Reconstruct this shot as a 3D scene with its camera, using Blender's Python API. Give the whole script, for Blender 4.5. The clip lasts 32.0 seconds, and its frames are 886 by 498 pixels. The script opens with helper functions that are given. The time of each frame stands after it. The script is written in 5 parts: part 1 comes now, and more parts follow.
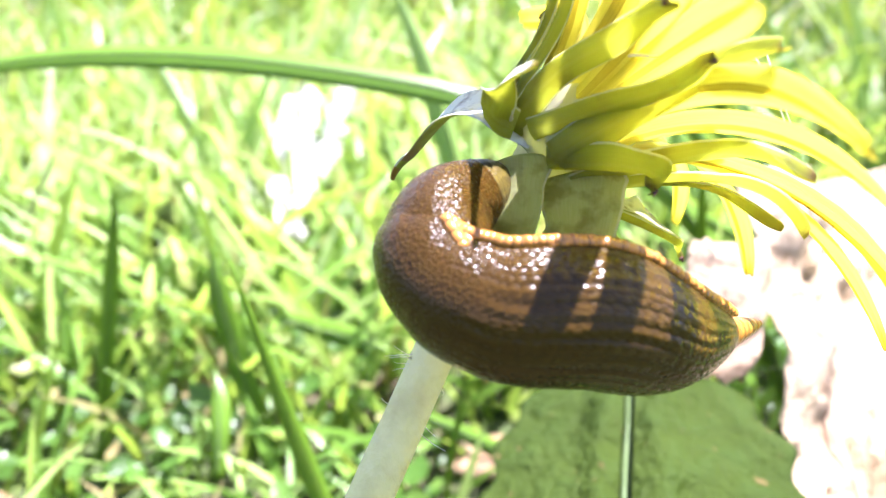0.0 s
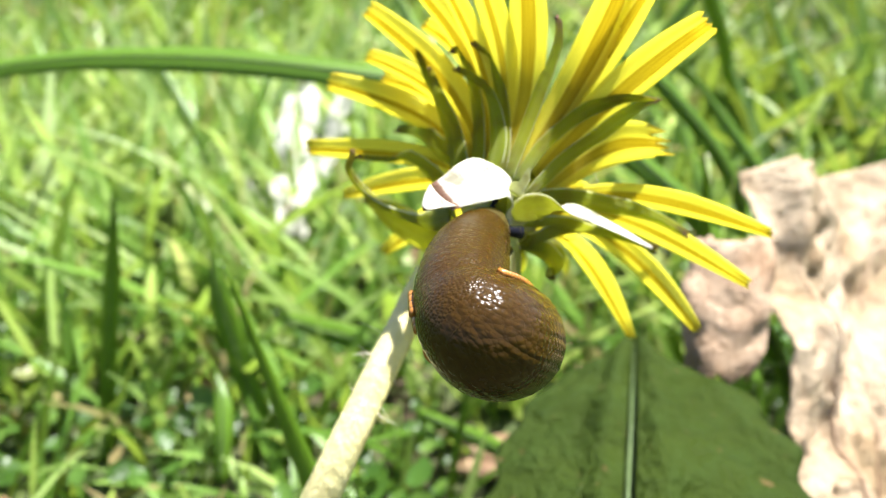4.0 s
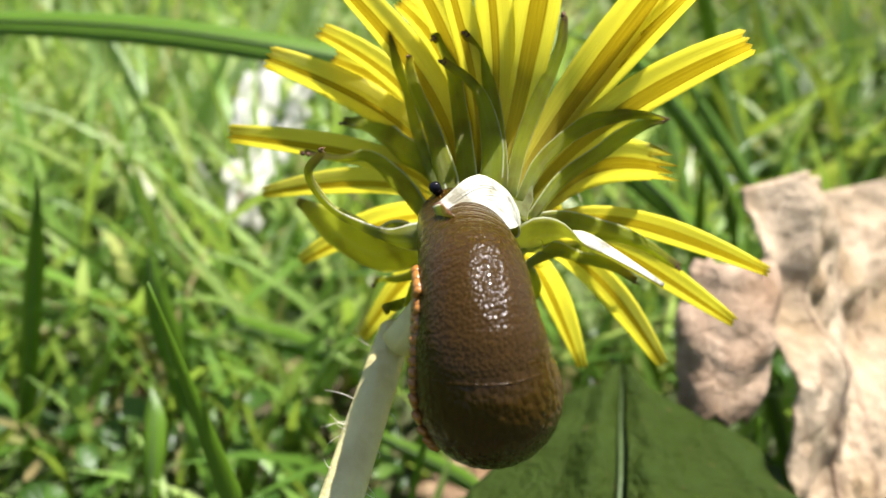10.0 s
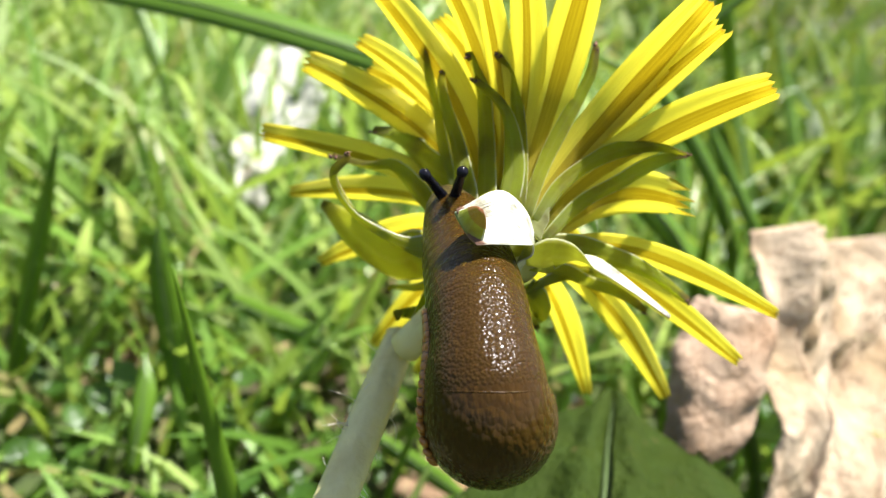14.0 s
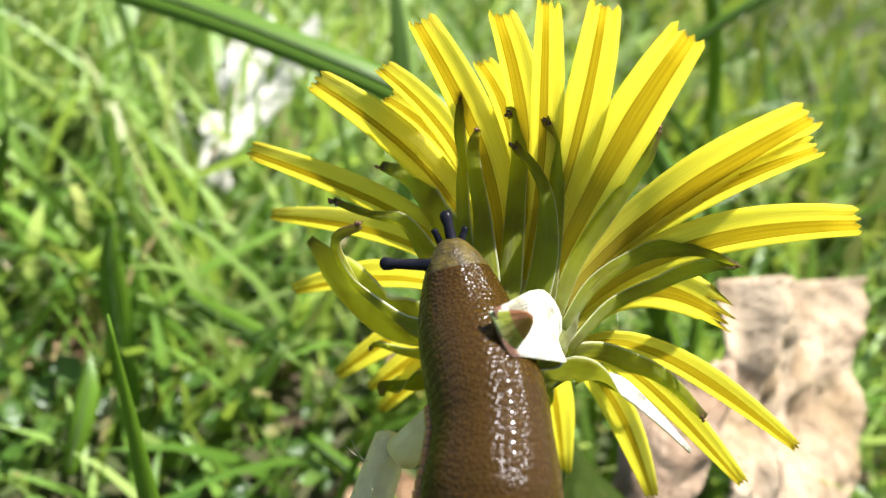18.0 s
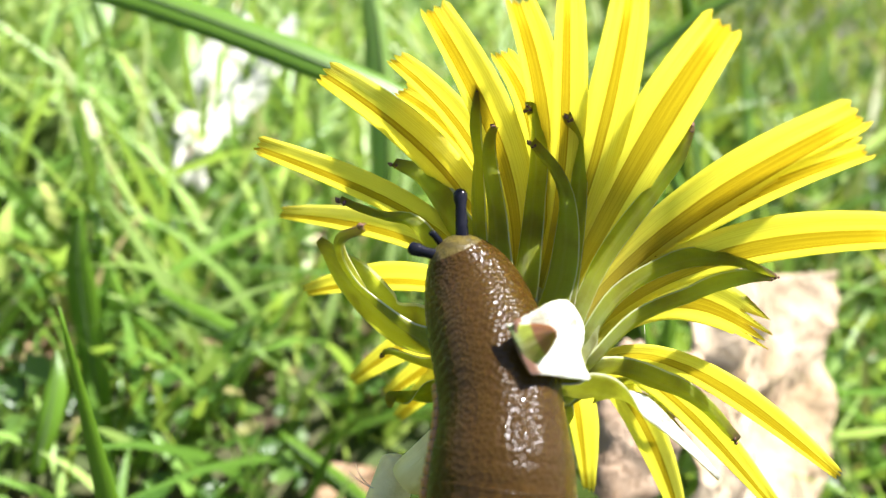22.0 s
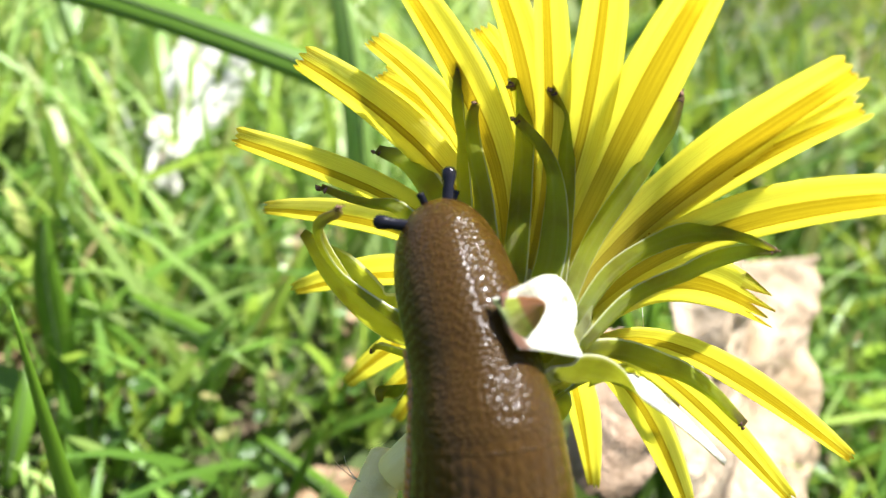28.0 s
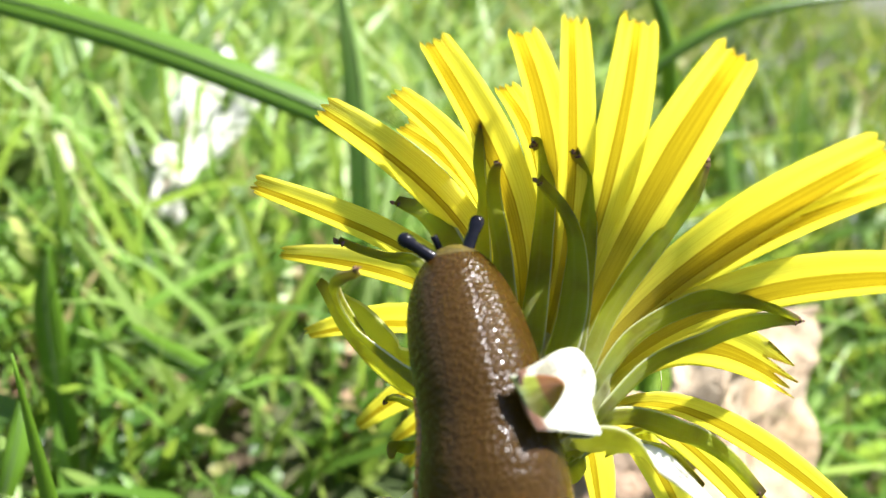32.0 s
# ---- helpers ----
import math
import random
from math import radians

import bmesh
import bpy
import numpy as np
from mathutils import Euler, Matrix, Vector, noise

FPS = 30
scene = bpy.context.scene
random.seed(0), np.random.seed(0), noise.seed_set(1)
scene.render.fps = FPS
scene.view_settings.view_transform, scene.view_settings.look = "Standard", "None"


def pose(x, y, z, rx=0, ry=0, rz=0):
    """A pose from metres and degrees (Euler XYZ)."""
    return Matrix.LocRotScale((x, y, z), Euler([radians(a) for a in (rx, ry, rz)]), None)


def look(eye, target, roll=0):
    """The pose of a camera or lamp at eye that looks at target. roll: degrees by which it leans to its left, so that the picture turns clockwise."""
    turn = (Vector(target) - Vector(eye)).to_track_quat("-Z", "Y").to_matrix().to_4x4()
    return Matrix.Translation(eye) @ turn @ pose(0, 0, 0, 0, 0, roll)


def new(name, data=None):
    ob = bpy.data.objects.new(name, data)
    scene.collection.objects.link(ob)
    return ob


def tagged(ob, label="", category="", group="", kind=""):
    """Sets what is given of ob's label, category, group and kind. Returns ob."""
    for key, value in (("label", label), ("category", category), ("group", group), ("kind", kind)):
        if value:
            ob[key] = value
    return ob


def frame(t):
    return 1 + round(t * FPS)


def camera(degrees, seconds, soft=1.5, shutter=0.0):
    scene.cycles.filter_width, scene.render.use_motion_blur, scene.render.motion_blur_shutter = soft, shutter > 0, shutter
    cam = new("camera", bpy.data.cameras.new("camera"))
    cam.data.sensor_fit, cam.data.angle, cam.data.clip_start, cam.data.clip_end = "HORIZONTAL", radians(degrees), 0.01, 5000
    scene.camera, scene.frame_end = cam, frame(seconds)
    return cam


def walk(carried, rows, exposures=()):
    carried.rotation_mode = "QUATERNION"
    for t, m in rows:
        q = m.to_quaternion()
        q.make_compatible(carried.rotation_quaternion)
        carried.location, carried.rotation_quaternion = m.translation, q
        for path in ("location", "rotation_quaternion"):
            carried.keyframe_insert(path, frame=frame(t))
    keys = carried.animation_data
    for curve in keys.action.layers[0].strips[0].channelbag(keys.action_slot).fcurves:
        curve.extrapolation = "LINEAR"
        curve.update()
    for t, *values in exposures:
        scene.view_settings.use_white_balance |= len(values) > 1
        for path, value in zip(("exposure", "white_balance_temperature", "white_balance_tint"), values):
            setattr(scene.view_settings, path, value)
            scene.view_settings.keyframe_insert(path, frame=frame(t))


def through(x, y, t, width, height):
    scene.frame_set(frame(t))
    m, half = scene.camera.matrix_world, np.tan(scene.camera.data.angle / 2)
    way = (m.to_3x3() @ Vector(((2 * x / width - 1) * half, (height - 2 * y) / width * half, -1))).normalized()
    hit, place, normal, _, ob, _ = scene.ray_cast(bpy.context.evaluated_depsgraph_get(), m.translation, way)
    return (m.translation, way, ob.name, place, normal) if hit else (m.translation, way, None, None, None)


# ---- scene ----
# ---- the camera and its way ----
cam = camera(55.1, 32.0, soft=1.2)
cam.data.dof.use_dof = True
cam.data.dof.focus_distance = 0.062
cam.data.dof.aperture_fstop = 35.0
# seconds, eye in metres, turn in degrees
PATH = [
    (0, 0.00001, 0.00000, 0.12001, 68.02, 0.01, 0.03),
    (0.5, 0.00024, -0.00368, 0.12375, 67.25, 0.76, -0.62),
    (1, 0.00076, -0.00331, 0.12225, 67.50, 1.07, -0.46),
    (1.5, 0.00034, -0.00459, 0.12443, 67.39, 0.51, -0.38),
    (2, 0.00042, -0.00597, 0.12593, 67.65, 0.28, -0.46),
    (2.5, 0.00176, -0.00302, 0.12574, 67.20, 0.87, -0.08),
    (3, 0.00041, 0.00159, 0.12104, 67.72, 0.96, 0.11),
    (3.5, 0.00103, 0.00144, 0.12060, 67.80, 0.85, 0.14),
    (5.5, -0.00009, 0.00367, 0.12284, 65.79, 0.83, 0.14),
    (6, -0.00097, 0.00408, 0.12479, 65.49, 0.13, 0.44),
    (6.5, -0.00154, 0.00545, 0.12176, 66.12, -0.66, 0.63),
    (7, -0.00076, 0.00899, 0.12059, 66.12, -0.75, 0.59),
    (7.5, 0.00039, 0.01374, 0.11864, 65.52, -0.53, 0.01),
    (8, 0.00072, 0.01863, 0.11835, 65.55, -0.94, -1.04),
    (8.5, 0.00048, 0.01898, 0.11702, 65.81, -1.21, -1.73),
    (9, 0.00069, 0.01862, 0.11827, 66.28, -1.94, -1.67),
    (9.5, 0.00057, 0.01882, 0.11753, 66.46, -1.89, -1.62),
    (10, -0.00034, 0.01907, 0.11790, 66.54, -2.34, -1.42),
    (10.5, -0.00019, 0.01885, 0.11732, 66.51, -2.32, -1.36),
    (11, 0.00010, 0.01871, 0.11763, 66.64, -2.43, -1.34),
    (11.5, -0.00002, 0.01881, 0.11764, 66.64, -2.48, -1.38),
    (12, -0.00006, 0.01895, 0.11658, 66.72, -2.35, -1.36),
    (12.5, -0.00071, 0.01905, 0.11667, 66.63, -2.53, -1.37),
    (13, -0.00111, 0.01910, 0.11781, 66.68, -2.99, -1.21),
    (13.5, -0.00262, 0.01950, 0.11840, 66.44, -5.57, -0.32),
    (14, -0.00427, 0.01859, 0.12065, 65.66, -8.93, 0.49),
    (14.5, -0.00558, 0.01832, 0.12276, 64.96, -11.16, 0.48),
    (15, -0.00588, 0.01865, 0.12298, 64.79, -11.99, -0.08),
    (15.5, -0.00697, 0.01997, 0.12728, 64.45, -12.75, -0.08),
    (17.5, -0.00650, 0.02185, 0.12874, 63.58, -13.91, 0.48),
    (18, -0.00435, 0.02683, 0.12856, 63.02, -13.58, 0.66),
    (18.5, -0.00469, 0.02626, 0.12812, 62.76, -13.53, 0.37),
    (19, -0.00423, 0.02559, 0.12809, 62.59, -13.67, 0.20),
    (19.5, -0.00234, 0.02513, 0.12897, 62.71, -13.66, 0.22),
    (20, -0.00175, 0.02564, 0.12834, 62.70, -13.74, 0.06),
    (20.5, -0.00165, 0.02548, 0.12855, 62.81, -13.80, -0.04),
    (21, -0.00152, 0.02595, 0.12854, 62.98, -13.85, -0.16),
    (21.5, -0.00111, 0.02643, 0.12827, 63.28, -13.75, -0.20),
    (22, -0.00095, 0.02648, 0.12809, 63.42, -13.63, -0.22),
    (22.5, -0.00121, 0.02642, 0.12817, 63.51, -13.60, -0.38),
    (23, -0.00029, 0.02674, 0.12839, 63.52, -13.39, -0.49),
    (23.5, 0.00012, 0.02764, 0.12768, 63.58, -13.27, -0.57),
    (24, 0.00040, 0.02706, 0.12763, 63.67, -13.07, -0.74),
    (24.5, 0.00193, 0.02931, 0.12609, 63.75, -12.72, -0.86),
    (25, 0.00139, 0.02911, 0.12592, 63.80, -12.70, -1.13),
    (25.5, 0.00152, 0.02952, 0.12614, 63.88, -12.65, -1.28),
    (27.5, 0.00097, 0.02769, 0.12604, 64.04, -12.56, -1.87),
    (28, 0.00139, 0.02798, 0.12572, 64.12, -12.52, -1.87),
    (28.5, 0.00117, 0.02811, 0.12588, 64.05, -12.60, -1.81),
    (29, 0.00103, 0.02815, 0.12659, 64.15, -12.58, -1.82),
    (29.5, 0.00110, 0.02848, 0.12655, 64.39, -12.75, -1.80),
    (30, 0.00097, 0.02879, 0.12751, 64.51, -13.09, -1.63),
    (30.5, 0.00156, 0.02956, 0.12828, 64.65, -13.43, -1.37),
    (31, 0.00058, 0.02999, 0.12909, 64.80, -13.91, -1.29),
    (31.5, 0.00079, 0.02933, 0.12907, 65.05, -13.85, -1.19),
    (32, 0.00052, 0.02911, 0.12887, 65.48, -14.05, -1.10),
]
EXPOSURES = [(0, 2.9, 5600, 31), (2, 2.6, 5700, 25), (3, 2.26, 5950, 18), (3.5, 2.05, 6050, 15), (5.5, 1.68, 6040, 17), (8, 1.62, 6090, 17), (10, 1.43, 6140, 17), (11.2, 1.43, 6140, 17), (12, 1.6, 6140, 16), (13.3, 1.74, 6140, 16), (14, 1.67, 6140, 16), (15.5, 1.5, 6140, 16), (18, 1.6, 6090, 16), (19, 1.95, 6000, 16), (20, 1.99, 5990, 16), (32, 1.9, 5940, 15)]
walk(cam, [(t, pose(*row)) for t, *row in PATH], EXPOSURES)

# seconds, place of the flower head in metres, turn in degrees
FLOWER = [
    (0, 0.00852, 0.05750, 0.10742, 24.51, -46.44, -91.30),
    (0.5, 0.00945, 0.05302, 0.11033, 22.51, -46.91, -89.89),
    (1, 0.01066, 0.05390, 0.10863, 19.37, -46.66, -84.99),
    (1.5, 0.01214, 0.05301, 0.10950, 12.71, -41.51, -73.68),
    (2, 0.01455, 0.05194, 0.10859, 6.39, -34.58, -61.34),
    (2.5, 0.01628, 0.05958, 0.10417, 0.33, -28.02, -47.84),
    (3, 0.01273, 0.07168, 0.09646, -1.39, -21.56, -35.41),
    (3.5, 0.01034, 0.07805, 0.09322, -1.46, -12.81, -21.94),
    (5.5, 0.00507, 0.08134, 0.09436, 2.63, 1.73, 0.98),
    (6, 0.00440, 0.08209, 0.09461, 1.53, 0.44, 0.56),
    (6.5, 0.00492, 0.08163, 0.09320, 1.65, -0.42, 0.76),
    (7, 0.00539, 0.08319, 0.09241, 1.43, -0.46, -0.06),
    (7.5, 0.00787, 0.08488, 0.09144, 1.81, 0.58, 0.29),
    (8, 0.00857, 0.08619, 0.09129, 0.79, 0.36, 0.09),
    (8.5, 0.00835, 0.08645, 0.09107, 0.60, -0.64, -0.05),
    (9, 0.00903, 0.08603, 0.09133, -0.22, -0.38, 0.55),
    (9.5, 0.00932, 0.08608, 0.09140, 0.27, -0.08, 0.59),
    (10, 0.00892, 0.08585, 0.09161, -0.24, -0.38, 0.26),
    (10.5, 0.00851, 0.08580, 0.09171, -0.48, -1.21, 0.27),
    (11, 0.00876, 0.08565, 0.09184, -1.20, -1.87, 0.23),
    (11.5, 0.00844, 0.08583, 0.09180, -1.70, -2.32, -1.23),
    (12, 0.00777, 0.08605, 0.09179, -2.40, -4.14, -2.00),
    (12.5, 0.00763, 0.08573, 0.09195, -2.84, -4.25, -1.81),
    (13, 0.00776, 0.08619, 0.09178, -2.64, -3.41, -1.83),
    (13.5, 0.00771, 0.08627, 0.09204, -2.03, -2.90, -1.96),
    (14, 0.00760, 0.08583, 0.09252, -2.19, -2.88, -2.00),
    (14.5, 0.00790, 0.08556, 0.09271, -1.66, -2.05, -2.48),
    (15, 0.00817, 0.08507, 0.09300, -0.81, -1.51, -1.70),
    (15.5, 0.00830, 0.08476, 0.09420, -0.63, -2.10, -1.13),
    (17.5, 0.00933, 0.08247, 0.09566, 0.95, -1.10, -0.55),
    (18, 0.01139, 0.08134, 0.09611, 1.20, 2.05, -0.53),
    (18.5, 0.01112, 0.08115, 0.09625, 1.46, 1.74, -0.63),
    (19, 0.01234, 0.07955, 0.09710, 1.77, 1.75, -2.30),
    (19.5, 0.01365, 0.07836, 0.09778, 2.30, 2.67, -1.38),
    (20, 0.01417, 0.07742, 0.09795, 2.55, 2.29, -2.79),
    (20.5, 0.01465, 0.07654, 0.09822, 2.53, 1.82, -3.73),
    (21, 0.01496, 0.07664, 0.09818, 2.40, 1.61, -4.11),
    (21.5, 0.01557, 0.07657, 0.09784, 2.67, 1.41, -4.35),
    (22, 0.01591, 0.07676, 0.09777, 2.70, 1.58, -4.23),
    (22.5, 0.01575, 0.07654, 0.09781, 2.73, 1.49, -4.44),
    (23, 0.01610, 0.07631, 0.09819, 2.37, 1.51, -4.76),
    (23.5, 0.01638, 0.07687, 0.09786, 2.67, 1.52, -4.34),
    (24, 0.01656, 0.07651, 0.09800, 2.57, 1.32, -4.19),
    (24.5, 0.01727, 0.07740, 0.09753, 2.68, 1.55, -4.04),
    (25, 0.01702, 0.07764, 0.09737, 2.48, 1.60, -3.88),
    (25.5, 0.01743, 0.07818, 0.09740, 2.30, 1.67, -3.88),
    (27.5, 0.01713, 0.07557, 0.09833, 2.38, 0.44, -6.68),
    (28, 0.01765, 0.07653, 0.09780, 2.11, 0.60, -5.79),
    (28.5, 0.01743, 0.07604, 0.09804, 2.19, 0.55, -6.39),
    (29, 0.01750, 0.07620, 0.09823, 2.53, 0.43, -6.05),
    (29.5, 0.01803, 0.07719, 0.09749, 2.28, 0.59, -5.25),
    (30, 0.01820, 0.07656, 0.09809, 2.65, 0.56, -5.56),
    (30.5, 0.01873, 0.07667, 0.09882, 2.76, 0.39, -5.75),
    (31, 0.01811, 0.07662, 0.09940, 2.97, 0.09, -5.98),
    (31.5, 0.01837, 0.07617, 0.09938, 3.00, 0.17, -5.87),
    (32, 0.01831, 0.07588, 0.09943, 3.06, 0.27, -6.43),
]

# seconds and seven places along the slug from head to tail, in millimetres from the flower head
SLUG = [
    (0, (-1.6, -7.1, -2.6), (-0.1, -11.4, -4.3), (0.9, -13.1, -8.0), (0.8, -10.8, -11.5), (-0.2, -5.7, -13.8), (-3.4, -1.2, -16.2), (-7.6, 4.6, -17.1)),
    (1, (-2.0, -7.4, -2.1), (-0.7, -11.5, -3.9), (0.4, -13.4, -7.5), (0.5, -11.0, -11.0), (-0.3, -5.8, -13.4), (-2.9, -1.2, -15.8), (-6.7, 4.5, -16.7)),
    (2, (-3.5, -7.3, 0.2), (-2.4, -12.3, -2.0), (-0.5, -14.6, -5.8), (0.3, -13.2, -8.5), (0.4, -8.9, -11.0), (-0.2, -4.1, -12.6), (-2.8, 3.3, -15.3)),
    (3, (-4.0, -7.6, 0.5), (-4.1, -12.4, -1.5), (-2.5, -15.6, -4.2), (-0.2, -14.9, -7.2), (-0.2, -11.9, -9.5), (-1.9, -5.4, -12.2), (-3.2, 2.7, -15.2)),
    (3.5, (-2.1, -9.1, 1.1), (-2.5, -14.8, -0.5), (-1.3, -19.6, -2.4), (1.2, -21.3, -3.8), (1.5, -17.1, -6.6), (0.6, -11.1, -9.5), (-0.4, -2.9, -13.3)),
    (5.5, (-3.6, -2.2, -1.3), (-4.5, -7.3, -0.7), (-4.6, -17.7, 0.7), (-4.0, -22.2, -1.3), (-3.0, -18.7, -3.9), (-2.6, -13.9, -7.0), (-2.2, -8.1, -10.3)),
    (9, (-5.4, -1.3, 0.9), (-5.4, -5.7, 0.9), (-5.2, -17.0, 2.3), (-4.5, -20.9, -2.5), (-3.6, -17.2, -5.7), (-3.3, -12.2, -8.5), (-3.2, -6.4, -11.6)),
    (13, (-7.8, 0.3, 1.5), (-6.2, -4.1, 1.1), (-4.9, -15.7, 0.9), (-3.9, -20.8, -3.7), (-3.3, -16.6, -6.9), (-3.5, -11.4, -9.5), (-3.7, -5.5, -12.3)),
    (15.5, (-7.9, 0.0, 4.0), (-6.1, -4.2, -0.7), (-4.4, -10.2, -4.7), (-3.1, -14.6, -8.2), (-2.2, -12.3, -11.8), (-1.1, -6.5, -16.7), (0.1, 0.3, -21.7)),
    (17.5, (-9.1, -2.0, 5.9), (-7.4, -6.3, 2.5), (-5.6, -13.1, 0.8), (-4.6, -18.5, -2.8), (-3.3, -19.0, -8.1), (-1.8, -15.1, -13.7), (-0.3, -10.0, -19.7)),
    (19, (-9.5, -0.9, 4.1), (-7.3, -3.2, 2.4), (-5.2, -8.9, 0.8), (-4.1, -14.9, -3.5), (-2.5, -16.3, -10.1), (-0.5, -12.9, -16.8), (1.6, -8.5, -23.4)),
    (23, (-9.7, -1.1, 5.9), (-8.0, -2.5, 3.9), (-5.7, -8.4, 1.8), (-4.0, -13.8, -2.6), (-2.2, -14.2, -8.8), (-0.4, -10.9, -15.7), (1.5, -6.7, -22.9)),
    (28, (-9.9, -1.3, 6.4), (-9.0, -2.9, 4.9), (-6.7, -7.8, 2.4), (-4.3, -12.6, -2.2), (-2.5, -14.3, -8.8), (-0.6, -11.2, -16.1), (1.0, -6.9, -23.3)),
    (32, (-10.5, -0.1, 7.0), (-9.4, -1.9, 5.1), (-7.2, -6.6, 2.8), (-4.9, -11.1, -1.5), (-3.3, -12.1, -7.0), (-1.3, -9.0, -14.5), (0.4, -4.6, -21.7)),
]

# seconds, place and turn of the stem, and of the bract that the slug pushes aside, on the flower head
STEM_ROWS = [
    (0, -0.0141, 0.0068, 0.0012, 48.6, 31.4, 94.0),
    (1, -0.0138, 0.0074, 0.0009, 46.8, 32.9, 89.9),
    (2, -0.0112, 0.0092, -0.0033, 28.1, 38.4, 64.8),
    (3, -0.0102, 0.0143, -0.0042, 12.3, 30.1, 33.8),
    (3.5, -0.0054, 0.0136, -0.0048, 4.9, 22.6, 17.7),
    (5.5, 0.0009, 0.0100, -0.0065, -3.7, 1.1, -2.3),
    (6, -0.0000, 0.0102, -0.0061, -2.9, 0.8, -0.9),
    (9, 0.0001, 0.0083, -0.0051, -0.5, 1.2, -0.7),
    (13, -0.0007, 0.0089, -0.0047, 2.5, 3.1, 2.2),
    (15.5, 0.0001, 0.0088, -0.0064, -0.3, 1.0, 2.1),
    (17.5, 0.0004, 0.0086, -0.0070, -3.0, -0.9, 2.3),
    (19, -0.0001, 0.0083, -0.0070, -5.9, -5.8, 6.2),
    (23, -0.0002, 0.0079, -0.0072, -5.5, -2.0, 6.2),
    (28, 0.0004, 0.0073, -0.0075, -4.3, 2.7, 4.6),
    (32, -0.0004, 0.0082, -0.0076, -4.1, 2.1, 5.5),
]
REACH_ROWS = [
    (0, 0, 0, 0, 0, 0, 0), (6, 0, -0.0007, 0.0002, 1.0, 0, 0), (9, 0.0001, -0.0019, 0.0004, 1.0, -0.3, -4.0), (13, 0.0001, -0.0022, 0.0002, -1.0, 2.1, -4.5),
    (15.5, 0, -0.0012, -0.0010, -5.0, 6.5, -3.2), (17.5, 0.0002, -0.0012, -0.0007, -8.0, 6.6, -7.1), (19, 0.0001, -0.0012, -0.0004, -8.0, 7.9, -4.0),
    (23, 0.0002, -0.0010, -0.0004, -8.0, 8.7, -3.7), (28, 0.0002, -0.0010, -0.0005, -9.0, 9.4, -4.2), (32, 0.0002, -0.0010, -0.0004, -8.0, 9.0, -3.3),
]

# tips of the two upper tentacles, in millimetres from the flower head
TENTACLE_A = [(0, -1.1, -6.8, -1.8), (1, -1.6, -7.5, 1.0), (2, -2.3, -8.5, -0.0), (3, -2.8, -8.0, 0.2), (5.5, -4.9, -11.5, 2.6), (8, -5.1, -7.7, 1.9), (9, -7.7, -6.1, 4.6), (11, -7.5, -4.0, 5.2), (13, -9.2, -3.4, 6.0), (15.5, -11.7, -4.7, 7.0), (17.5, -14.4, -2.4, 4.3), (19, -14.0, -2.0, 3.4), (21, -13.7, -1.6, 4.5), (23, -12.6, -0.8, 6.3), (28, -14.2, -2.3, 6.3), (30, -14.6, -1.4, 7.9), (32, -14.5, -0.3, 8.5)]
TENTACLE_B = [(0, -0.8, -6.1, -1.6), (1, -0.5, -7.1, -1.2), (2, -1.0, -8.1, -0.1), (3, -2.8, -8.0, 0.2), (5.5, -2.5, -10.7, 4.4), (8, -3.6, -8.6, 2.3), (9, -5.1, -7.0, 2.9), (11, -5.9, -6.1, 2.9), (13, -6.4, -4.8, 5.1), (15.5, -7.8, -3.5, 10.1), (17.5, -10.7, 0.4, 8.1), (19, -10.7, 1.0, 7.4), (21, -10.8, 2.1, 9.6), (23, -10.9, 0.6, 9.0), (28, -10.4, 0.6, 9.8), (30, -10.1, 1.1, 10.9), (32, -10.0, 1.6, 10.4)]

# ---- sky and sun ----
SUN_WAY = Vector((0.29, 0.12, 0.95)).normalized()
world = bpy.data.worlds.new("sky")
scene.world = world
world.use_nodes = True
sky = world.node_tree.nodes.new("ShaderNodeTexSky")
sky.sky_type, sky.sun_disc = "NISHITA", False
sky.sun_elevation = math.asin(SUN_WAY.z)
sky.sun_rotation = math.atan2(SUN_WAY.x, SUN_WAY.y)
world.node_tree.links.new(sky.outputs[0], world.node_tree.nodes["Background"].inputs[0])
world.node_tree.nodes["Background"].inputs[1].default_value = 0.061
sun = new("sun", bpy.data.lights.new("sun", "SUN"))
sun.data.energy, sun.data.angle, sun.data.color = 5.0, radians(0.53), (1.0, 0.95, 0.86)
sun.matrix_world = look(SUN_WAY * 3, (0, 0, 0))


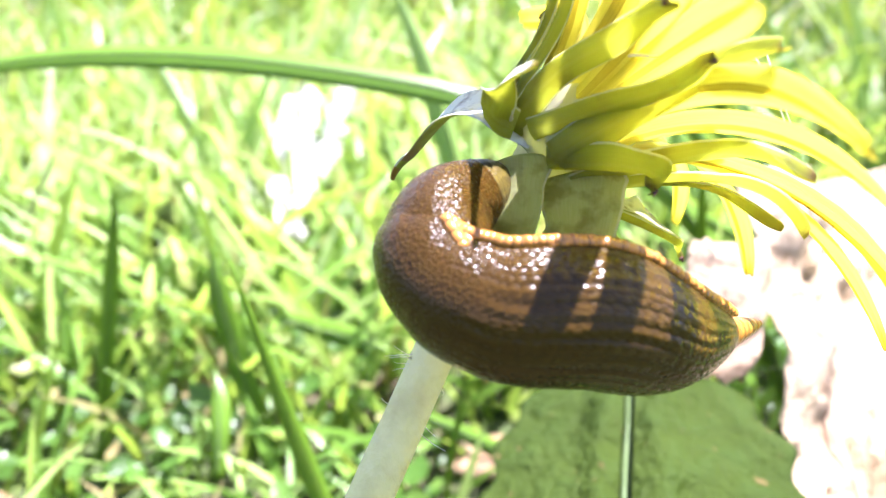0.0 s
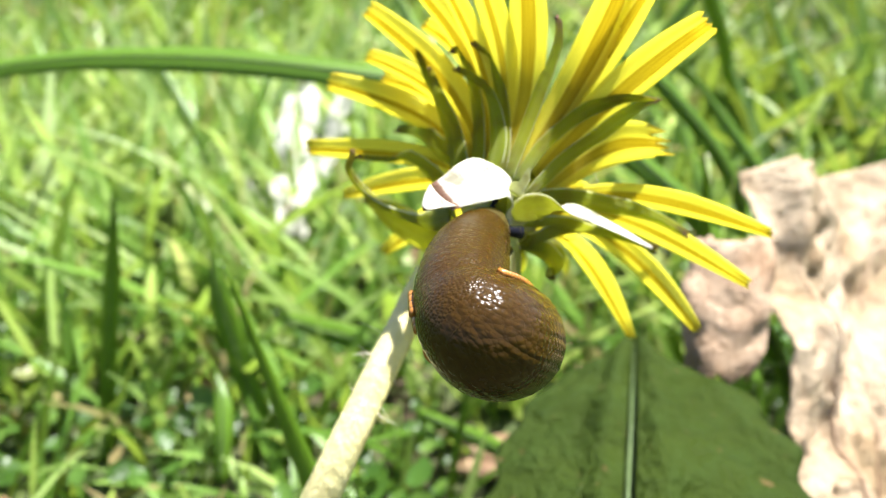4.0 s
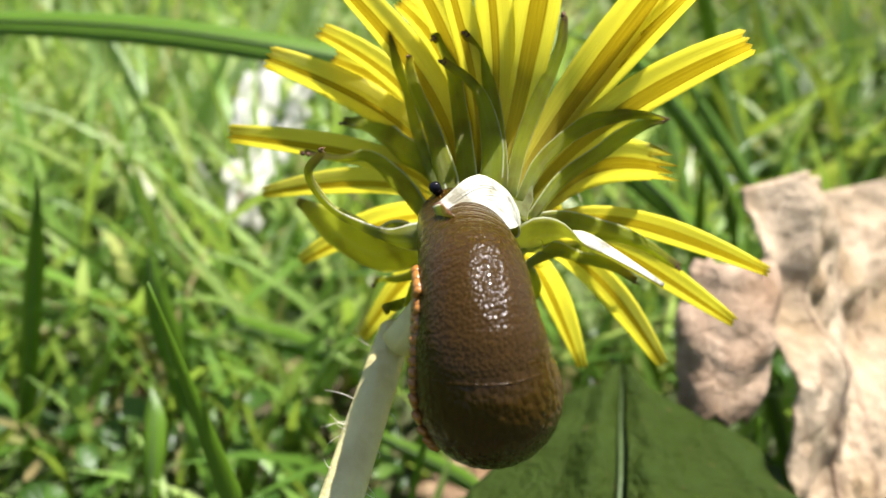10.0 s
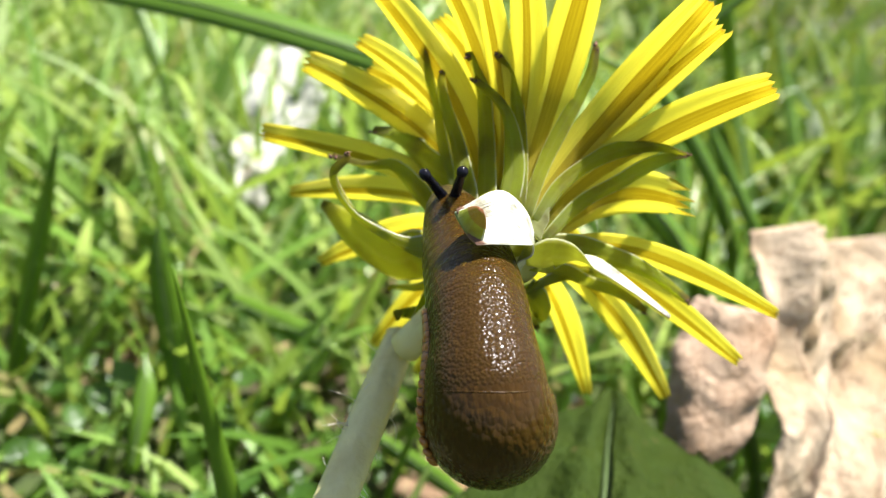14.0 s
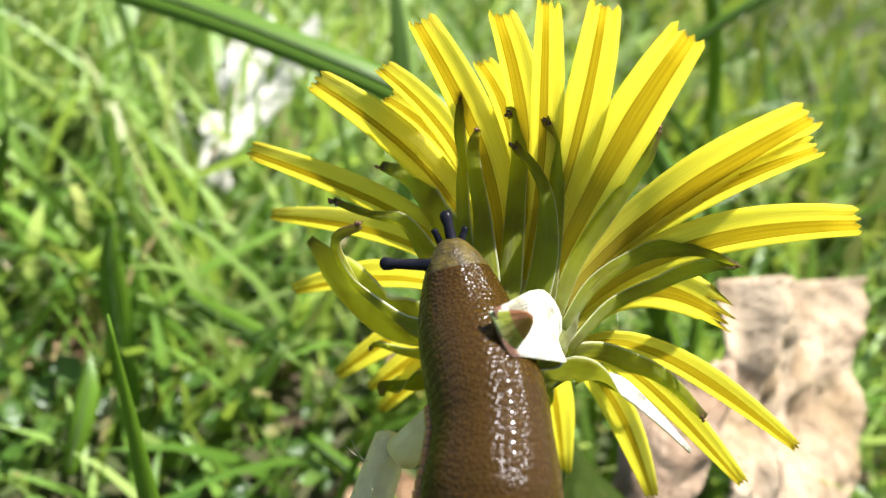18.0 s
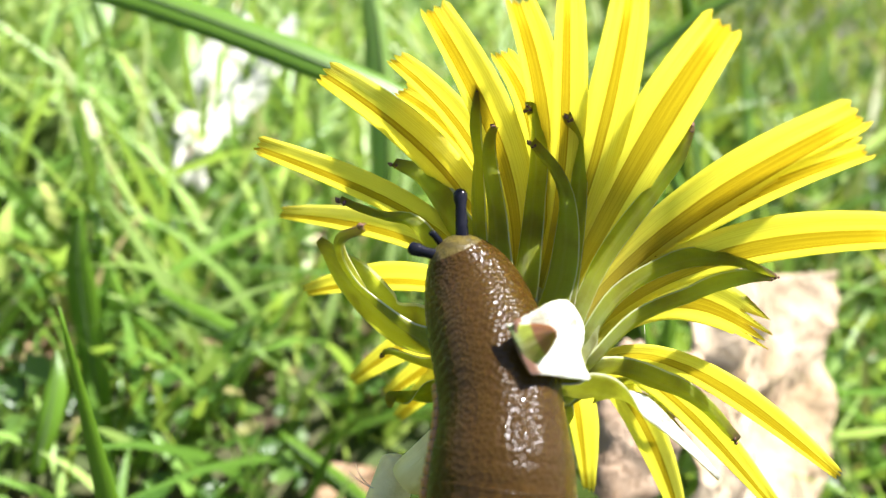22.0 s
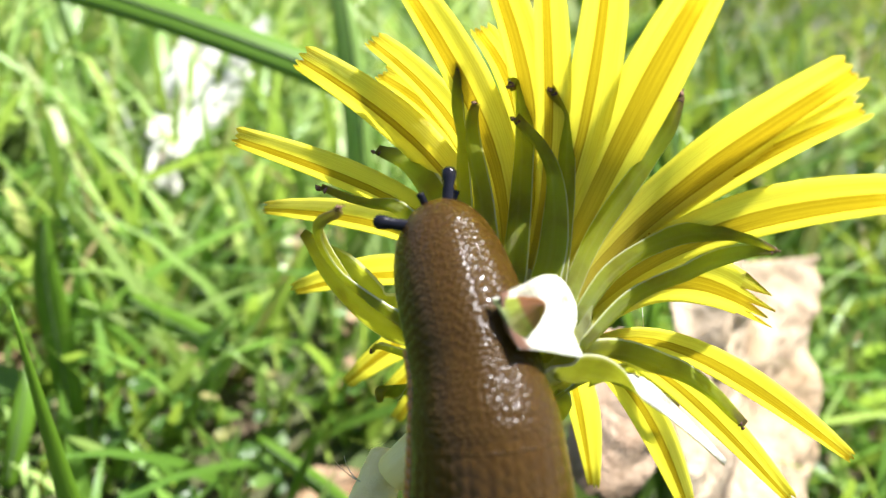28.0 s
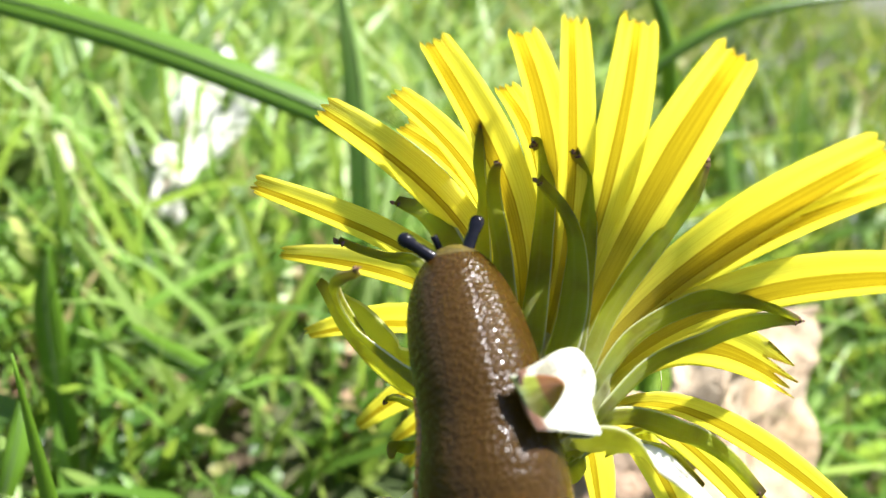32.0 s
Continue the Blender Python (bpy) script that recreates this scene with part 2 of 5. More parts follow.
# ---- materials ----
class Nodes:
    """Short hand for a node material."""

    def __init__(self, name):
        self.m = bpy.data.materials.new(name)
        self.m.use_nodes = True
        self.t = self.m.node_tree
        self.t.nodes.clear()
        self.out = self.t.nodes.new("ShaderNodeOutputMaterial")

    def add(self, kind, **values):
        n = self.t.nodes.new("ShaderNode" + kind)
        for key, v in values.items():
            if key in n.inputs:
                self.put(n.inputs[key], v)
            else:
                setattr(n, key, v)
        return n

    def put(self, socket, v):
        if isinstance(v, bpy.types.NodeSocket):
            self.t.links.new(v, socket)
        else:
            socket.default_value = v

    def coords(self, kind="Object", scale=(1, 1, 1)):
        c = self.add("TexCoord")
        mp = self.add("Mapping")
        self.t.links.new(c.outputs[kind], mp.inputs[0])
        mp.inputs["Scale"].default_value = scale
        return mp.outputs[0]

    def noise(self, vec, scale, detail=4.0, rough=0.6):
        n = self.add("TexNoise", Scale=scale, Detail=detail, Roughness=rough)
        self.t.links.new(vec, n.inputs["Vector"])
        return n.outputs["Fac"]

    def ramp(self, fac, *stops):
        n = self.add("ValToRGB")
        self.t.links.new(fac, n.inputs[0])
        e = n.color_ramp.elements
        while len(e) < len(stops):
            e.new(0.5)
        for el, (p, c) in zip(e, stops):
            el.position, el.color = p, (*c, 1) if len(c) == 3 else c
        return n.outputs[0]

    def mix(self, fac, a, b, blend="MIX"):
        n = self.add("Mix", data_type="RGBA", blend_type=blend)
        self.put(n.inputs[0], fac)
        self.put(n.inputs[6], a if isinstance(a, bpy.types.NodeSocket) else (*a, 1))
        self.put(n.inputs[7], b if isinstance(b, bpy.types.NodeSocket) else (*b, 1))
        return n.outputs[2]

    def math(self, op, a, b=0.0):
        n = self.add("Math", operation=op)
        self.put(n.inputs[0], a)
        self.put(n.inputs[1], b)
        return n.outputs[0]

    def bump(self, height, strength, distance):
        n = self.add("Bump", Strength=strength, Distance=distance)
        self.t.links.new(height, n.inputs["Height"])
        return n.outputs[0]

    def surface(self, color, rough=0.5, through=0.0, glow_color=None, normal=None, **more):
        p = self.add("BsdfPrincipled")
        self.put(p.inputs["Base Color"], color if isinstance(color, bpy.types.NodeSocket) else (*color, 1))
        self.put(p.inputs["Roughness"], rough)
        for key, v in more.items():
            self.put(p.inputs[key.replace("_", " ")], v)
        if normal is not None:
            self.put(p.inputs["Normal"], normal)
        last = p.outputs[0]
        if through:
            tr = self.add("BsdfTranslucent")
            c = glow_color or color
            self.put(tr.inputs[0], c if isinstance(c, bpy.types.NodeSocket) else (*c, 1))
            mx = self.add("MixShader")
            mx.inputs[0].default_value = through
            self.t.links.new(last, mx.inputs[1])
            self.t.links.new(tr.outputs[0], mx.inputs[2])
            last = mx.outputs[0]
        self.t.links.new(last, self.out.inputs[0])
        return self.m


def uv_parts(k):
    c = k.add("TexCoord")
    s = k.add("SeparateXYZ")
    k.t.links.new(c.outputs["UV"], s.inputs[0])
    return s.outputs[0], s.outputs[1]


def petal_material(back):
    k = Nodes("petal_back" if back else "petal_front")
    u, v = uv_parts(k)
    grain = k.noise(k.coords("UV", (9, 1.2, 1)), 3.0, 5)
    fine = k.noise(k.coords("UV", (34, 0.9, 1)), 1.6, 3)
    rnd = k.add("ObjectInfo").outputs["Random"]
    yellow = k.mix(grain, (0.68, 0.64, 0.08), (0.80, 0.76, 0.16))
    glow = k.mix(grain, (0.84, 0.80, 0.13), (0.92, 0.89, 0.25))
    # olive brown stripe along the underside, with parallel veins and a darker border
    mid = k.math("ADD", 0.42, k.math("MULTIPLY", rnd, 0.16))
    off = k.math("ABSOLUTE", k.math("SUBTRACT", u, mid))
    half = k.math("ADD", 0.11, k.math("MULTIPLY", k.math("FRACT", k.math("MULTIPLY", rnd, 7.3)), 0.12))
    edge = k.math("SUBTRACT", off, k.math("SUBTRACT", half, k.math("MULTIPLY", grain, 0.05)))
    stripe = k.ramp(k.math("ADD", edge, 0.5), (0.488, (1, 1, 1)), (0.505, (0, 0, 0)))
    border = k.ramp(k.math("ADD", edge, 0.5), (0.440, (0, 0, 0)), (0.478, (1, 1, 1)), (0.492, (0, 0, 0)))
    lines = k.ramp(fine, (0.46, (0, 0, 0)), (0.56, (1, 1, 1)))
    tone = k.math("ADD", k.math("MULTIPLY", lines, 0.55), k.math("MULTIPLY", border, 0.6))
    along = k.ramp(v, (0.0, (0.3, 0.3, 0.3)), (0.45, (0.9, 0.9, 0.9)), (0.92, (1, 1, 1)), (1.0, (0.7, 0.7, 0.7)))
    stripe = k.math("MULTIPLY", k.math("MULTIPLY", stripe, along), 1.0 if back else 0.5)
    yellow = k.mix(stripe, yellow, k.mix(tone, (0.40, 0.32, 0.016), (0.18, 0.125, 0.008)))
    glow = k.mix(stripe, glow, k.mix(tone, (0.56, 0.46, 0.03), (0.27, 0.19, 0.012)))
    tip = k.math("MULTIPLY", k.ramp(v, (0.93, (0, 0, 0)), (1.0, (1, 1, 1))), k.math("MULTIPLY", lines, 0.55))
    yellow, glow = k.mix(tip, yellow, (0.46, 0.28, 0.02)), k.mix(tip, glow, (0.58, 0.38, 0.02))
    glow = k.mix(k.math("MULTIPLY", lines, 0.30), glow, (0.55, 0.45, 0.02))
    return k.surface(yellow, 0.42, 0.84, glow, k.bump(fine, 0.45, 0.0003), Specular_IOR_Level=0.3)


def bract_material(inner, withered=True, through=0.76, pale=True, tip_at=0.90):
    k = Nodes("bract_inside" if inner else "bract_outside")
    u, v = uv_parts(k)
    grain = k.noise(k.coords("UV", (11, 1, 1)), 4.0, 6)
    streak = k.noise(k.coords("UV", (20, 0.8, 1)), 2.2, 4)
    blot = k.noise(k.coords("Object", (1, 1, 1)), 420.0, 3)
    rnd = k.add("ObjectInfo").outputs["Random"]
    if inner:
        col = k.mix(grain, (0.76, 0.77, 0.56), (0.88, 0.88, 0.76)) if pale else k.mix(grain, (0.36, 0.40, 0.12), (0.62, 0.64, 0.34))
    else:
        a = k.mix(grain, (0.16, 0.22, 0.015), (0.34, 0.41, 0.045))
        b = k.mix(grain, (0.20, 0.23, 0.012), (0.40, 0.42, 0.03))
        col = k.mix(rnd, a, b)
        base = k.ramp(k.math("ADD", v, k.math("MULTIPLY", grain, 0.25)), (0.16, (1, 1, 1)), (0.36, (0, 0, 0)))
        col = k.mix(k.math("MULTIPLY", base, 0.55), col, (0.22, 0.26, 0.16))
    col = k.mix(k.math("MULTIPLY", k.ramp(blot, (0.50, (0, 0, 0)), (0.64, (1, 1, 1))), 0.65), col, (0.12, 0.08, 0.015))
    if not inner:
        col = k.mix(k.math("MULTIPLY", k.ramp(streak, (0.50, (0, 0, 0)), (0.64, (1, 1, 1))), 0.42), col, (0.20, 0.16, 0.02))
        fold = k.ramp(k.math("ABSOLUTE", k.math("SUBTRACT", u, k.math("ADD", 0.38, k.math("MULTIPLY", blot, 0.24)))), (0.03, (0.2, 0.2, 0.2)), (0.09, (0, 0, 0)))
        col = k.mix(fold, col, (0.42, 0.43, 0.16))
    rim = k.ramp(k.math("ABSOLUTE", k.math("SUBTRACT", u, 0.5)), (0.455, (0, 0, 0)), (0.475, (1, 1, 1)))
    rim = k.math("MULTIPLY", rim, k.ramp(v, (0.5, (0.9, 0.9, 0.9)), (0.8, (0.25, 0.25, 0.25))))
    col = k.mix(rim, col, (0.72, 0.72, 0.60))
    worn = k.ramp(k.math("ADD", v, k.math("MULTIPLY", k.math("SUBTRACT", blot, 0.5), 0.5)), (0.70, (0, 0, 0)), (0.90, (0.75, 0.75, 0.75)))
    tip = k.ramp(k.math("ADD", v, k.math("MULTIPLY", grain, 0.08)), (0.98 if inner else tip_at, (0, 0, 0)), (0.1 + 0.9 * tip_at if tip_at < 0.9 else 1.0, (1, 1, 1)))
    if withered:
        col = k.mix(k.math("MULTIPLY", worn, 0.15 if inner else 1.0), col, (0.15, 0.12, 0.03))
        col = k.mix(tip, col, k.mix(rnd, (0.07, 0.045, 0.03), (0.20, 0.10, 0.06)) if tip_at > 0.8 else (0.20, 0.06, 0.025))
    h = k.math("ADD", k.math("ABSOLUTE", k.math("SINE", k.math("MULTIPLY", u, 14.0))), k.math("MULTIPLY", grain, 2.5))
    glow = k.mix(0.55, col, (0.76, 0.82, 0.06)) if not inner else k.mix(0.3, col, (0.8, 0.8, 0.15))
    return k.surface(col, 0.5, through, glow, k.bump(h, 0.6, 0.00022), Specular_IOR_Level=0.35)


def stem_material():
    k = Nodes("stem_skin")
    vec = k.coords("Object", (1, 1, 0.12))
    grain = k.noise(vec, 900, 5)
    blot = k.noise(k.coords("Object"), 220, 3)
    col = k.mix(grain, (0.70, 0.62, 0.24), (0.85, 0.78, 0.40))
    col = k.mix(k.ramp(blot, (0.5, (0, 0, 0)), (0.75, (0.6, 0.6, 0.6))), col, (0.46, 0.36, 0.14))
    return k.surface(col, 0.5, 0.2, (0.7, 0.65, 0.2), k.bump(grain, 0.8, 0.0005), Specular_IOR_Level=0.35)


def slug_material(mantle, ridged=0.0):
    k = Nodes("slug_mantle" if mantle else "slug_ridges" if ridged > 0 else "slug_skin")
    obj = k.coords("Object")
    tc = k.add("SeparateXYZ")
    k.t.links.new(obj, tc.inputs[0])
    angle = k.math("ARCTAN2", tc.outputs[1], tc.outputs[2])
    wob = k.noise(obj, 500, 2)
    big = k.noise(obj, 160, 3)
    cells = k.add("TexVoronoi", Scale=3600.0 if mantle else 2100.0, feature="F1")
    k.t.links.new(k.coords("Object", (1, 1, 1) if mantle else (0.6, 1, 1)), cells.inputs["Vector"])
    grain = cells.outputs["Distance"]
    if mantle:
        col = k.mix(big, (0.028, 0.0148, 0.0022), (0.049, 0.0262, 0.0038))
        col = k.mix(k.ramp(grain, (0.35, (0, 0, 0)), (0.75, (0.36, 0.36, 0.36))), col, (0.026, 0.010, 0.002))
        height = k.math("SUBTRACT", 1.0, grain)
    else:
        line = k.math("ABSOLUTE", k.math("SINE", k.math("ADD", k.math("MULTIPLY", angle, 15.0), k.math("MULTIPLY", wob, 3.0))))
        col = k.mix(big, (0.029 - 0.005 * ridged, 0.0145 - 0.001 * ridged, 0.0022), (0.052 + 0.004 * ridged, 0.0265 + 0.004 * ridged, 0.0036))
        fade = k.ramp(k.math("SINE", k.math("MULTIPLY", uv_parts(k)[1], 3.1416)), (0.45, (0, 0, 0)), (0.8, (1, 1, 1)))
        line = k.math("ADD", k.math("MULTIPLY", line, fade), k.math("SUBTRACT", 1.0, fade))
        col = k.mix(k.ramp(line, (0.0, (0.15 + 0.35 * ridged,) * 3), (0.55, (0, 0, 0))), col, (0.016, 0.008, 0.002))
        col = k.mix(k.ramp(grain, (0.45, (0, 0, 0)), (0.8, (0.22 + 0.3 * ridged,) * 3)), col, (0.018, 0.009, 0.002))
        height = k.math("ADD", k.math("MULTIPLY", line, 0.2 + 0.9 * ridged), k.math("SUBTRACT", 1.2, k.math("MULTIPLY", grain, 1.3)))
    rough = k.ramp(grain, (0.2, (0.12, 0.12, 0.12)), (0.8, (0.30, 0.30, 0.30)))
    return k.surface(col, rough, 0.0, None, k.bump(height, 0.28 if mantle else 0.22 + 0.2 * ridged, 0.0004), Subsurface_Weight=0.32 - 0.16 * ridged, Subsurface_Radius=(0.0014, 0.0009, 0.0004), Coat_Weight=0.12, Coat_Roughness=0.05, Specular_IOR_Level=0.1)


def plain_material(name, a, b, scale, rough=0.6, through=0.0, lift=0.0, size=0.0005, spec=0.4):
    k = Nodes(name)
    f = k.noise(k.coords("Object"), scale, 6)
    f = k.ramp(f, (0.32, (0, 0, 0)), (0.68, (1, 1, 1)))
    col = k.mix(f, a, b)
    return k.surface(col, rough, through, None, k.bump(f, lift, size) if lift else None, Specular_IOR_Level=spec)


def fringe_material():
    k = Nodes("foot_fringe")
    obj = k.coords("Object")
    tc = k.add("SeparateXYZ")
    k.t.links.new(obj, tc.inputs[0])
    bars = k.math("ABSOLUTE", k.math("SINE", k.math("MULTIPLY", tc.outputs[0], 3900.0)))
    col = k.mix(k.ramp(bars, (0.10, (1, 1, 1)), (0.22, (0, 0, 0))), (0.32, 0.13, 0.018), (0.05, 0.022, 0.008))
    return k.surface(col, 0.3, 0.0, None, k.bump(bars, 0.4, 0.0002))


def grass_material(name, a, b, c, through=0.45, gloss=0.5):
    k = Nodes(name)
    u, v = uv_parts(k)
    rnd = k.add("NewGeometry").outputs["Random Per Island"]
    col = k.ramp(rnd, (0.0, a), (0.48, b), (0.88, c), (0.965, (0.34, 0.26, 0.12)))
    streak = k.math("ABSOLUTE", k.math("SINE", k.math("MULTIPLY", u, 22.0)))
    grain = k.noise(k.coords("Object", (1, 1, 1)), 300, 3)
    col = k.mix(k.math("MULTIPLY", grain, 0.25), col, (0.06, 0.12, 0.01))
    return k.surface(col, 0.33, through, k.mix(0.4, col, (0.42, 0.51, 0.05)), k.bump(streak, 0.25, 0.0003), Specular_IOR_Level=gloss)


def leaf_material():
    k = Nodes("plantain_leaf")
    u, v = uv_parts(k)
    grain = k.noise(k.coords("Object"), 260, 6)
    big = k.noise(k.coords("Object"), 60, 3)
    col = k.mix(big, (0.018, 0.033, 0.002), (0.038, 0.060, 0.004))
    col = k.mix(k.ramp(grain, (0.45, (0, 0, 0)), (0.8, (0.5, 0.5, 0.5))), col, (0.034, 0.066, 0.010))
    rib = k.ramp(k.math("ABSOLUTE", k.math("SUBTRACT", u, 0.5)), (0.008, (1, 1, 1)), (0.022, (0, 0, 0)))
    col = k.mix(k.math("MULTIPLY", rib, 0.5), col, (0.10, 0.15, 0.05))
    spots = k.ramp(k.noise(k.coords("Object"), 420, 1), (0.70, (0, 0, 0)), (0.76, (1, 1, 1)))
    col = k.mix(k.math("MULTIPLY", spots, 0.6), col, (0.16, 0.10, 0.04))
    h = k.math("ADD", grain, k.math("MULTIPLY", rib, -0.8))
    return k.surface(col, 0.55, 0.2, k.mix(0.5, col, (0.08, 0.16, 0.008)), k.bump(h, 1.0, 0.003), Specular_IOR_Level=0.10)


def dead_material(name, a, b, c, through=0.18):
    k = Nodes(name)
    o = k.coords("Object")
    big, mid, fine = k.noise(o, 55, 6), k.noise(o, 170, 6, 0.7), k.noise(o, 620, 5)
    col = k.mix(k.ramp(big, (0.38, (0, 0, 0)), (0.60, (1, 1, 1))), a, b)
    col = k.mix(k.math("MULTIPLY", k.ramp(mid, (0.50, (0, 0, 0)), (0.66, (1, 1, 1))), 0.55), col, c)
    crease = k.ramp(k.noise(k.coords("Object", (1, 1, 0.5)), 95, 3), (0.44, (0, 0, 0)), (0.50, (1, 1, 1)), (0.56, (0, 0, 0)))
    col = k.mix(k.math("MULTIPLY", crease, 0.22), col, c)
    h = k.math("ADD", k.math("MULTIPLY", mid, 1.6), k.math("ADD", k.math("MULTIPLY", fine, 0.5), k.math("MULTIPLY", crease, -0.3)))
    return k.surface(col, 0.7, through, None, k.bump(h, 0.7, 0.0016), Specular_IOR_Level=0.2)


def soil_material():
    k = Nodes("soil")
    o = k.coords("Object")
    near = k.mix(k.noise(o, 90, 8), (0.022, 0.014, 0.006), (0.085, 0.052, 0.022))
    moss = k.mix(k.noise(o, 240, 5), (0.018, 0.034, 0.005), (0.06, 0.09, 0.012))
    col = k.mix(k.ramp(k.noise(o, 16, 4), (0.40, (0, 0, 0)), (0.56, (1, 1, 1))), near, moss)
    return k.surface(col, 0.85, 0.0, None, k.bump(k.noise(o, 300, 8), 0.8, 0.004))


PETAL_FRONT, PETAL_BACK = petal_material(False), petal_material(True)
BRACT_IN, BRACT_OUT, BRACT_CUT, BRACT_THICK = bract_material(True, through=0.3), bract_material(False), bract_material(True, False, pale=False), bract_material(False, through=0.15)
BRACT_LINING, BRACT_CURL = bract_material(True, through=0.76), bract_material(False, through=0.45)
BRACT_WHITE, BRACT_RED = bract_material(True, False, through=0.3), bract_material(False, through=0.3, tip_at=0.5)
STEM, SOIL = stem_material(), soil_material()
SLUG_MANTLE, FRINGE = slug_material(True), fringe_material()
SLUG_SKIN = [slug_material(False, a) for a in (0.0, 0.25, 0.5, 0.75, 0.95)]
BLACK = plain_material("tentacle_skin", (0.004, 0.004, 0.006), (0.012, 0.012, 0.016), 900, 0.16, 0, 0.2, 0.0001, 0.12)
HEAD = plain_material("head_skin", (0.10, 0.075, 0.012), (0.03, 0.022, 0.01), 1500, 0.3, 0, 0.5, 0.0002, 0.25)
GRASS = grass_material("grass", (0.05, 0.12, 0.014), (0.25, 0.43, 0.065), (0.58, 0.69, 0.30), 0.5)
# Darker copy of GRASS: the far lawn's dimmer light is put into the colour.
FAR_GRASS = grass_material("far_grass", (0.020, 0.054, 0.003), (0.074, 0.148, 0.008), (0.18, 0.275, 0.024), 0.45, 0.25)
# About half of FAR_GRASS: the right-hand lawn's shade is put into the colour.
SHADE_GRASS = grass_material("shade_grass", (0.010, 0.033, 0.003), (0.035, 0.083, 0.005), (0.09, 0.165, 0.012), 0.45, 0.15)
# Grass by the plant: shade below the flower is painted in as darker greens.
NEAR_GRASS = grass_material("near_shade_grass", (0.05, 0.12, 0.012), (0.18, 0.34, 0.045), (0.44, 0.58, 0.17), 0.5, 0.35)
COVER = grass_material("cover_leaf", (0.022, 0.062, 0.007), (0.055, 0.125, 0.018), (0.12, 0.21, 0.04), 0.4, 0.25)
BLADE = grass_material("near_grass", (0.08, 0.18, 0.010), (0.12, 0.24, 0.014), (0.16, 0.29, 0.02), 0.45)
LEAF = leaf_material()
DEAD = dead_material("dead_leaf", (0.33, 0.24, 0.13), (0.52, 0.41, 0.27), (0.19, 0.11, 0.05))
DEAD_UNDER = dead_material("dead_leaf_curl", (0.28, 0.18, 0.10), (0.52, 0.39, 0.26), (0.15, 0.085, 0.045))
PALE = dead_material("pale_leaf", (0.56, 0.56, 0.46), (0.76, 0.76, 0.66), (0.40, 0.40, 0.28), 0.35)
LITTER = dead_material("litter", (0.20, 0.12, 0.06), (0.42, 0.30, 0.18), (0.12, 0.06, 0.03))
RIB = plain_material("leaf_rib", (0.05, 0.09, 0.02), (0.09, 0.13, 0.04), 300, 0.5, 0.1)
WITHERED = plain_material("withered_tip", (0.05, 0.028, 0.014), (0.24, 0.13, 0.08), 2600, 0.7, 0.1, 0.6, 0.0002, 0.2)
HAIR = plain_material("hair", (0.75, 0.72, 0.62), (0.6, 0.55, 0.4), 400, 0.6, 0.3)


# ---- shapes ----
def mesh_of(name, verts, faces, mats, uvs=None, slots=None, smooth=True):
    me = bpy.data.meshes.new(name)
    me.from_pydata([tuple(v) for v in verts], [], faces)
    for m in mats if isinstance(mats, (list, tuple)) else [mats]:
        me.materials.append(m)
    if uvs is not None:
        layer = me.uv_layers.new(name="uv")
        idx = np.empty(len(me.loops), dtype=np.int32)
        me.loops.foreach_get("vertex_index", idx)
        layer.data.foreach_set("uv", np.asarray(uvs, dtype=np.float32)[idx].ravel())
    if slots is not None:
        me.polygons.foreach_set("material_index", np.asarray(slots, dtype=np.int32))
    me.polygons.foreach_set("use_smooth", [smooth] * len(me.polygons))
    me.update()
    return me


def part(name, me, parent=None, label=""):
    ob = new(name, me)
    if parent is not None:
        ob.parent = parent
    if label:
        tagged(ob, label)
    return ob


def bezier(points, n):
    """n + 1 places on the Bezier curve through the control points."""
    pts = [np.array(p, float) for p in points]
    out = []
    for i in range(n + 1):
        q, t = list(pts), i / n
        while len(q) > 1:
            q = [a * (1 - t) + b * t for a, b in zip(q, q[1:])]
        out.append(q[0])
    return np.array(out)


def spline(knots, values, at):
    """Smooth values at the places `at`, through values given at knots."""
    k, v, at = np.array(knots, float), np.array(values, float), np.atleast_1d(np.array(at, float))
    d = np.diff(v, axis=0) / np.diff(k)[:, None]
    m = np.vstack([d[:1], (d[:-1] + d[1:]) / 2, d[-1:]])
    i = np.clip(np.searchsorted(k, at, side="right") - 1, 0, len(k) - 2)
    h = (k[i + 1] - k[i])[:, None]
    x = ((at - k[i])[:, None]) / h
    return (2 * x**3 - 3 * x**2 + 1) * v[i] + (x**3 - 2 * x**2 + x) * h * m[i] + (3 * x**2 - 2 * x**3) * v[i + 1] + (x**3 - x**2) * h * m[i + 1]


def unit(v):
    v = np.asarray(v, float)
    return v / np.maximum(np.linalg.norm(v, axis=-1, keepdims=True), 1e-12)


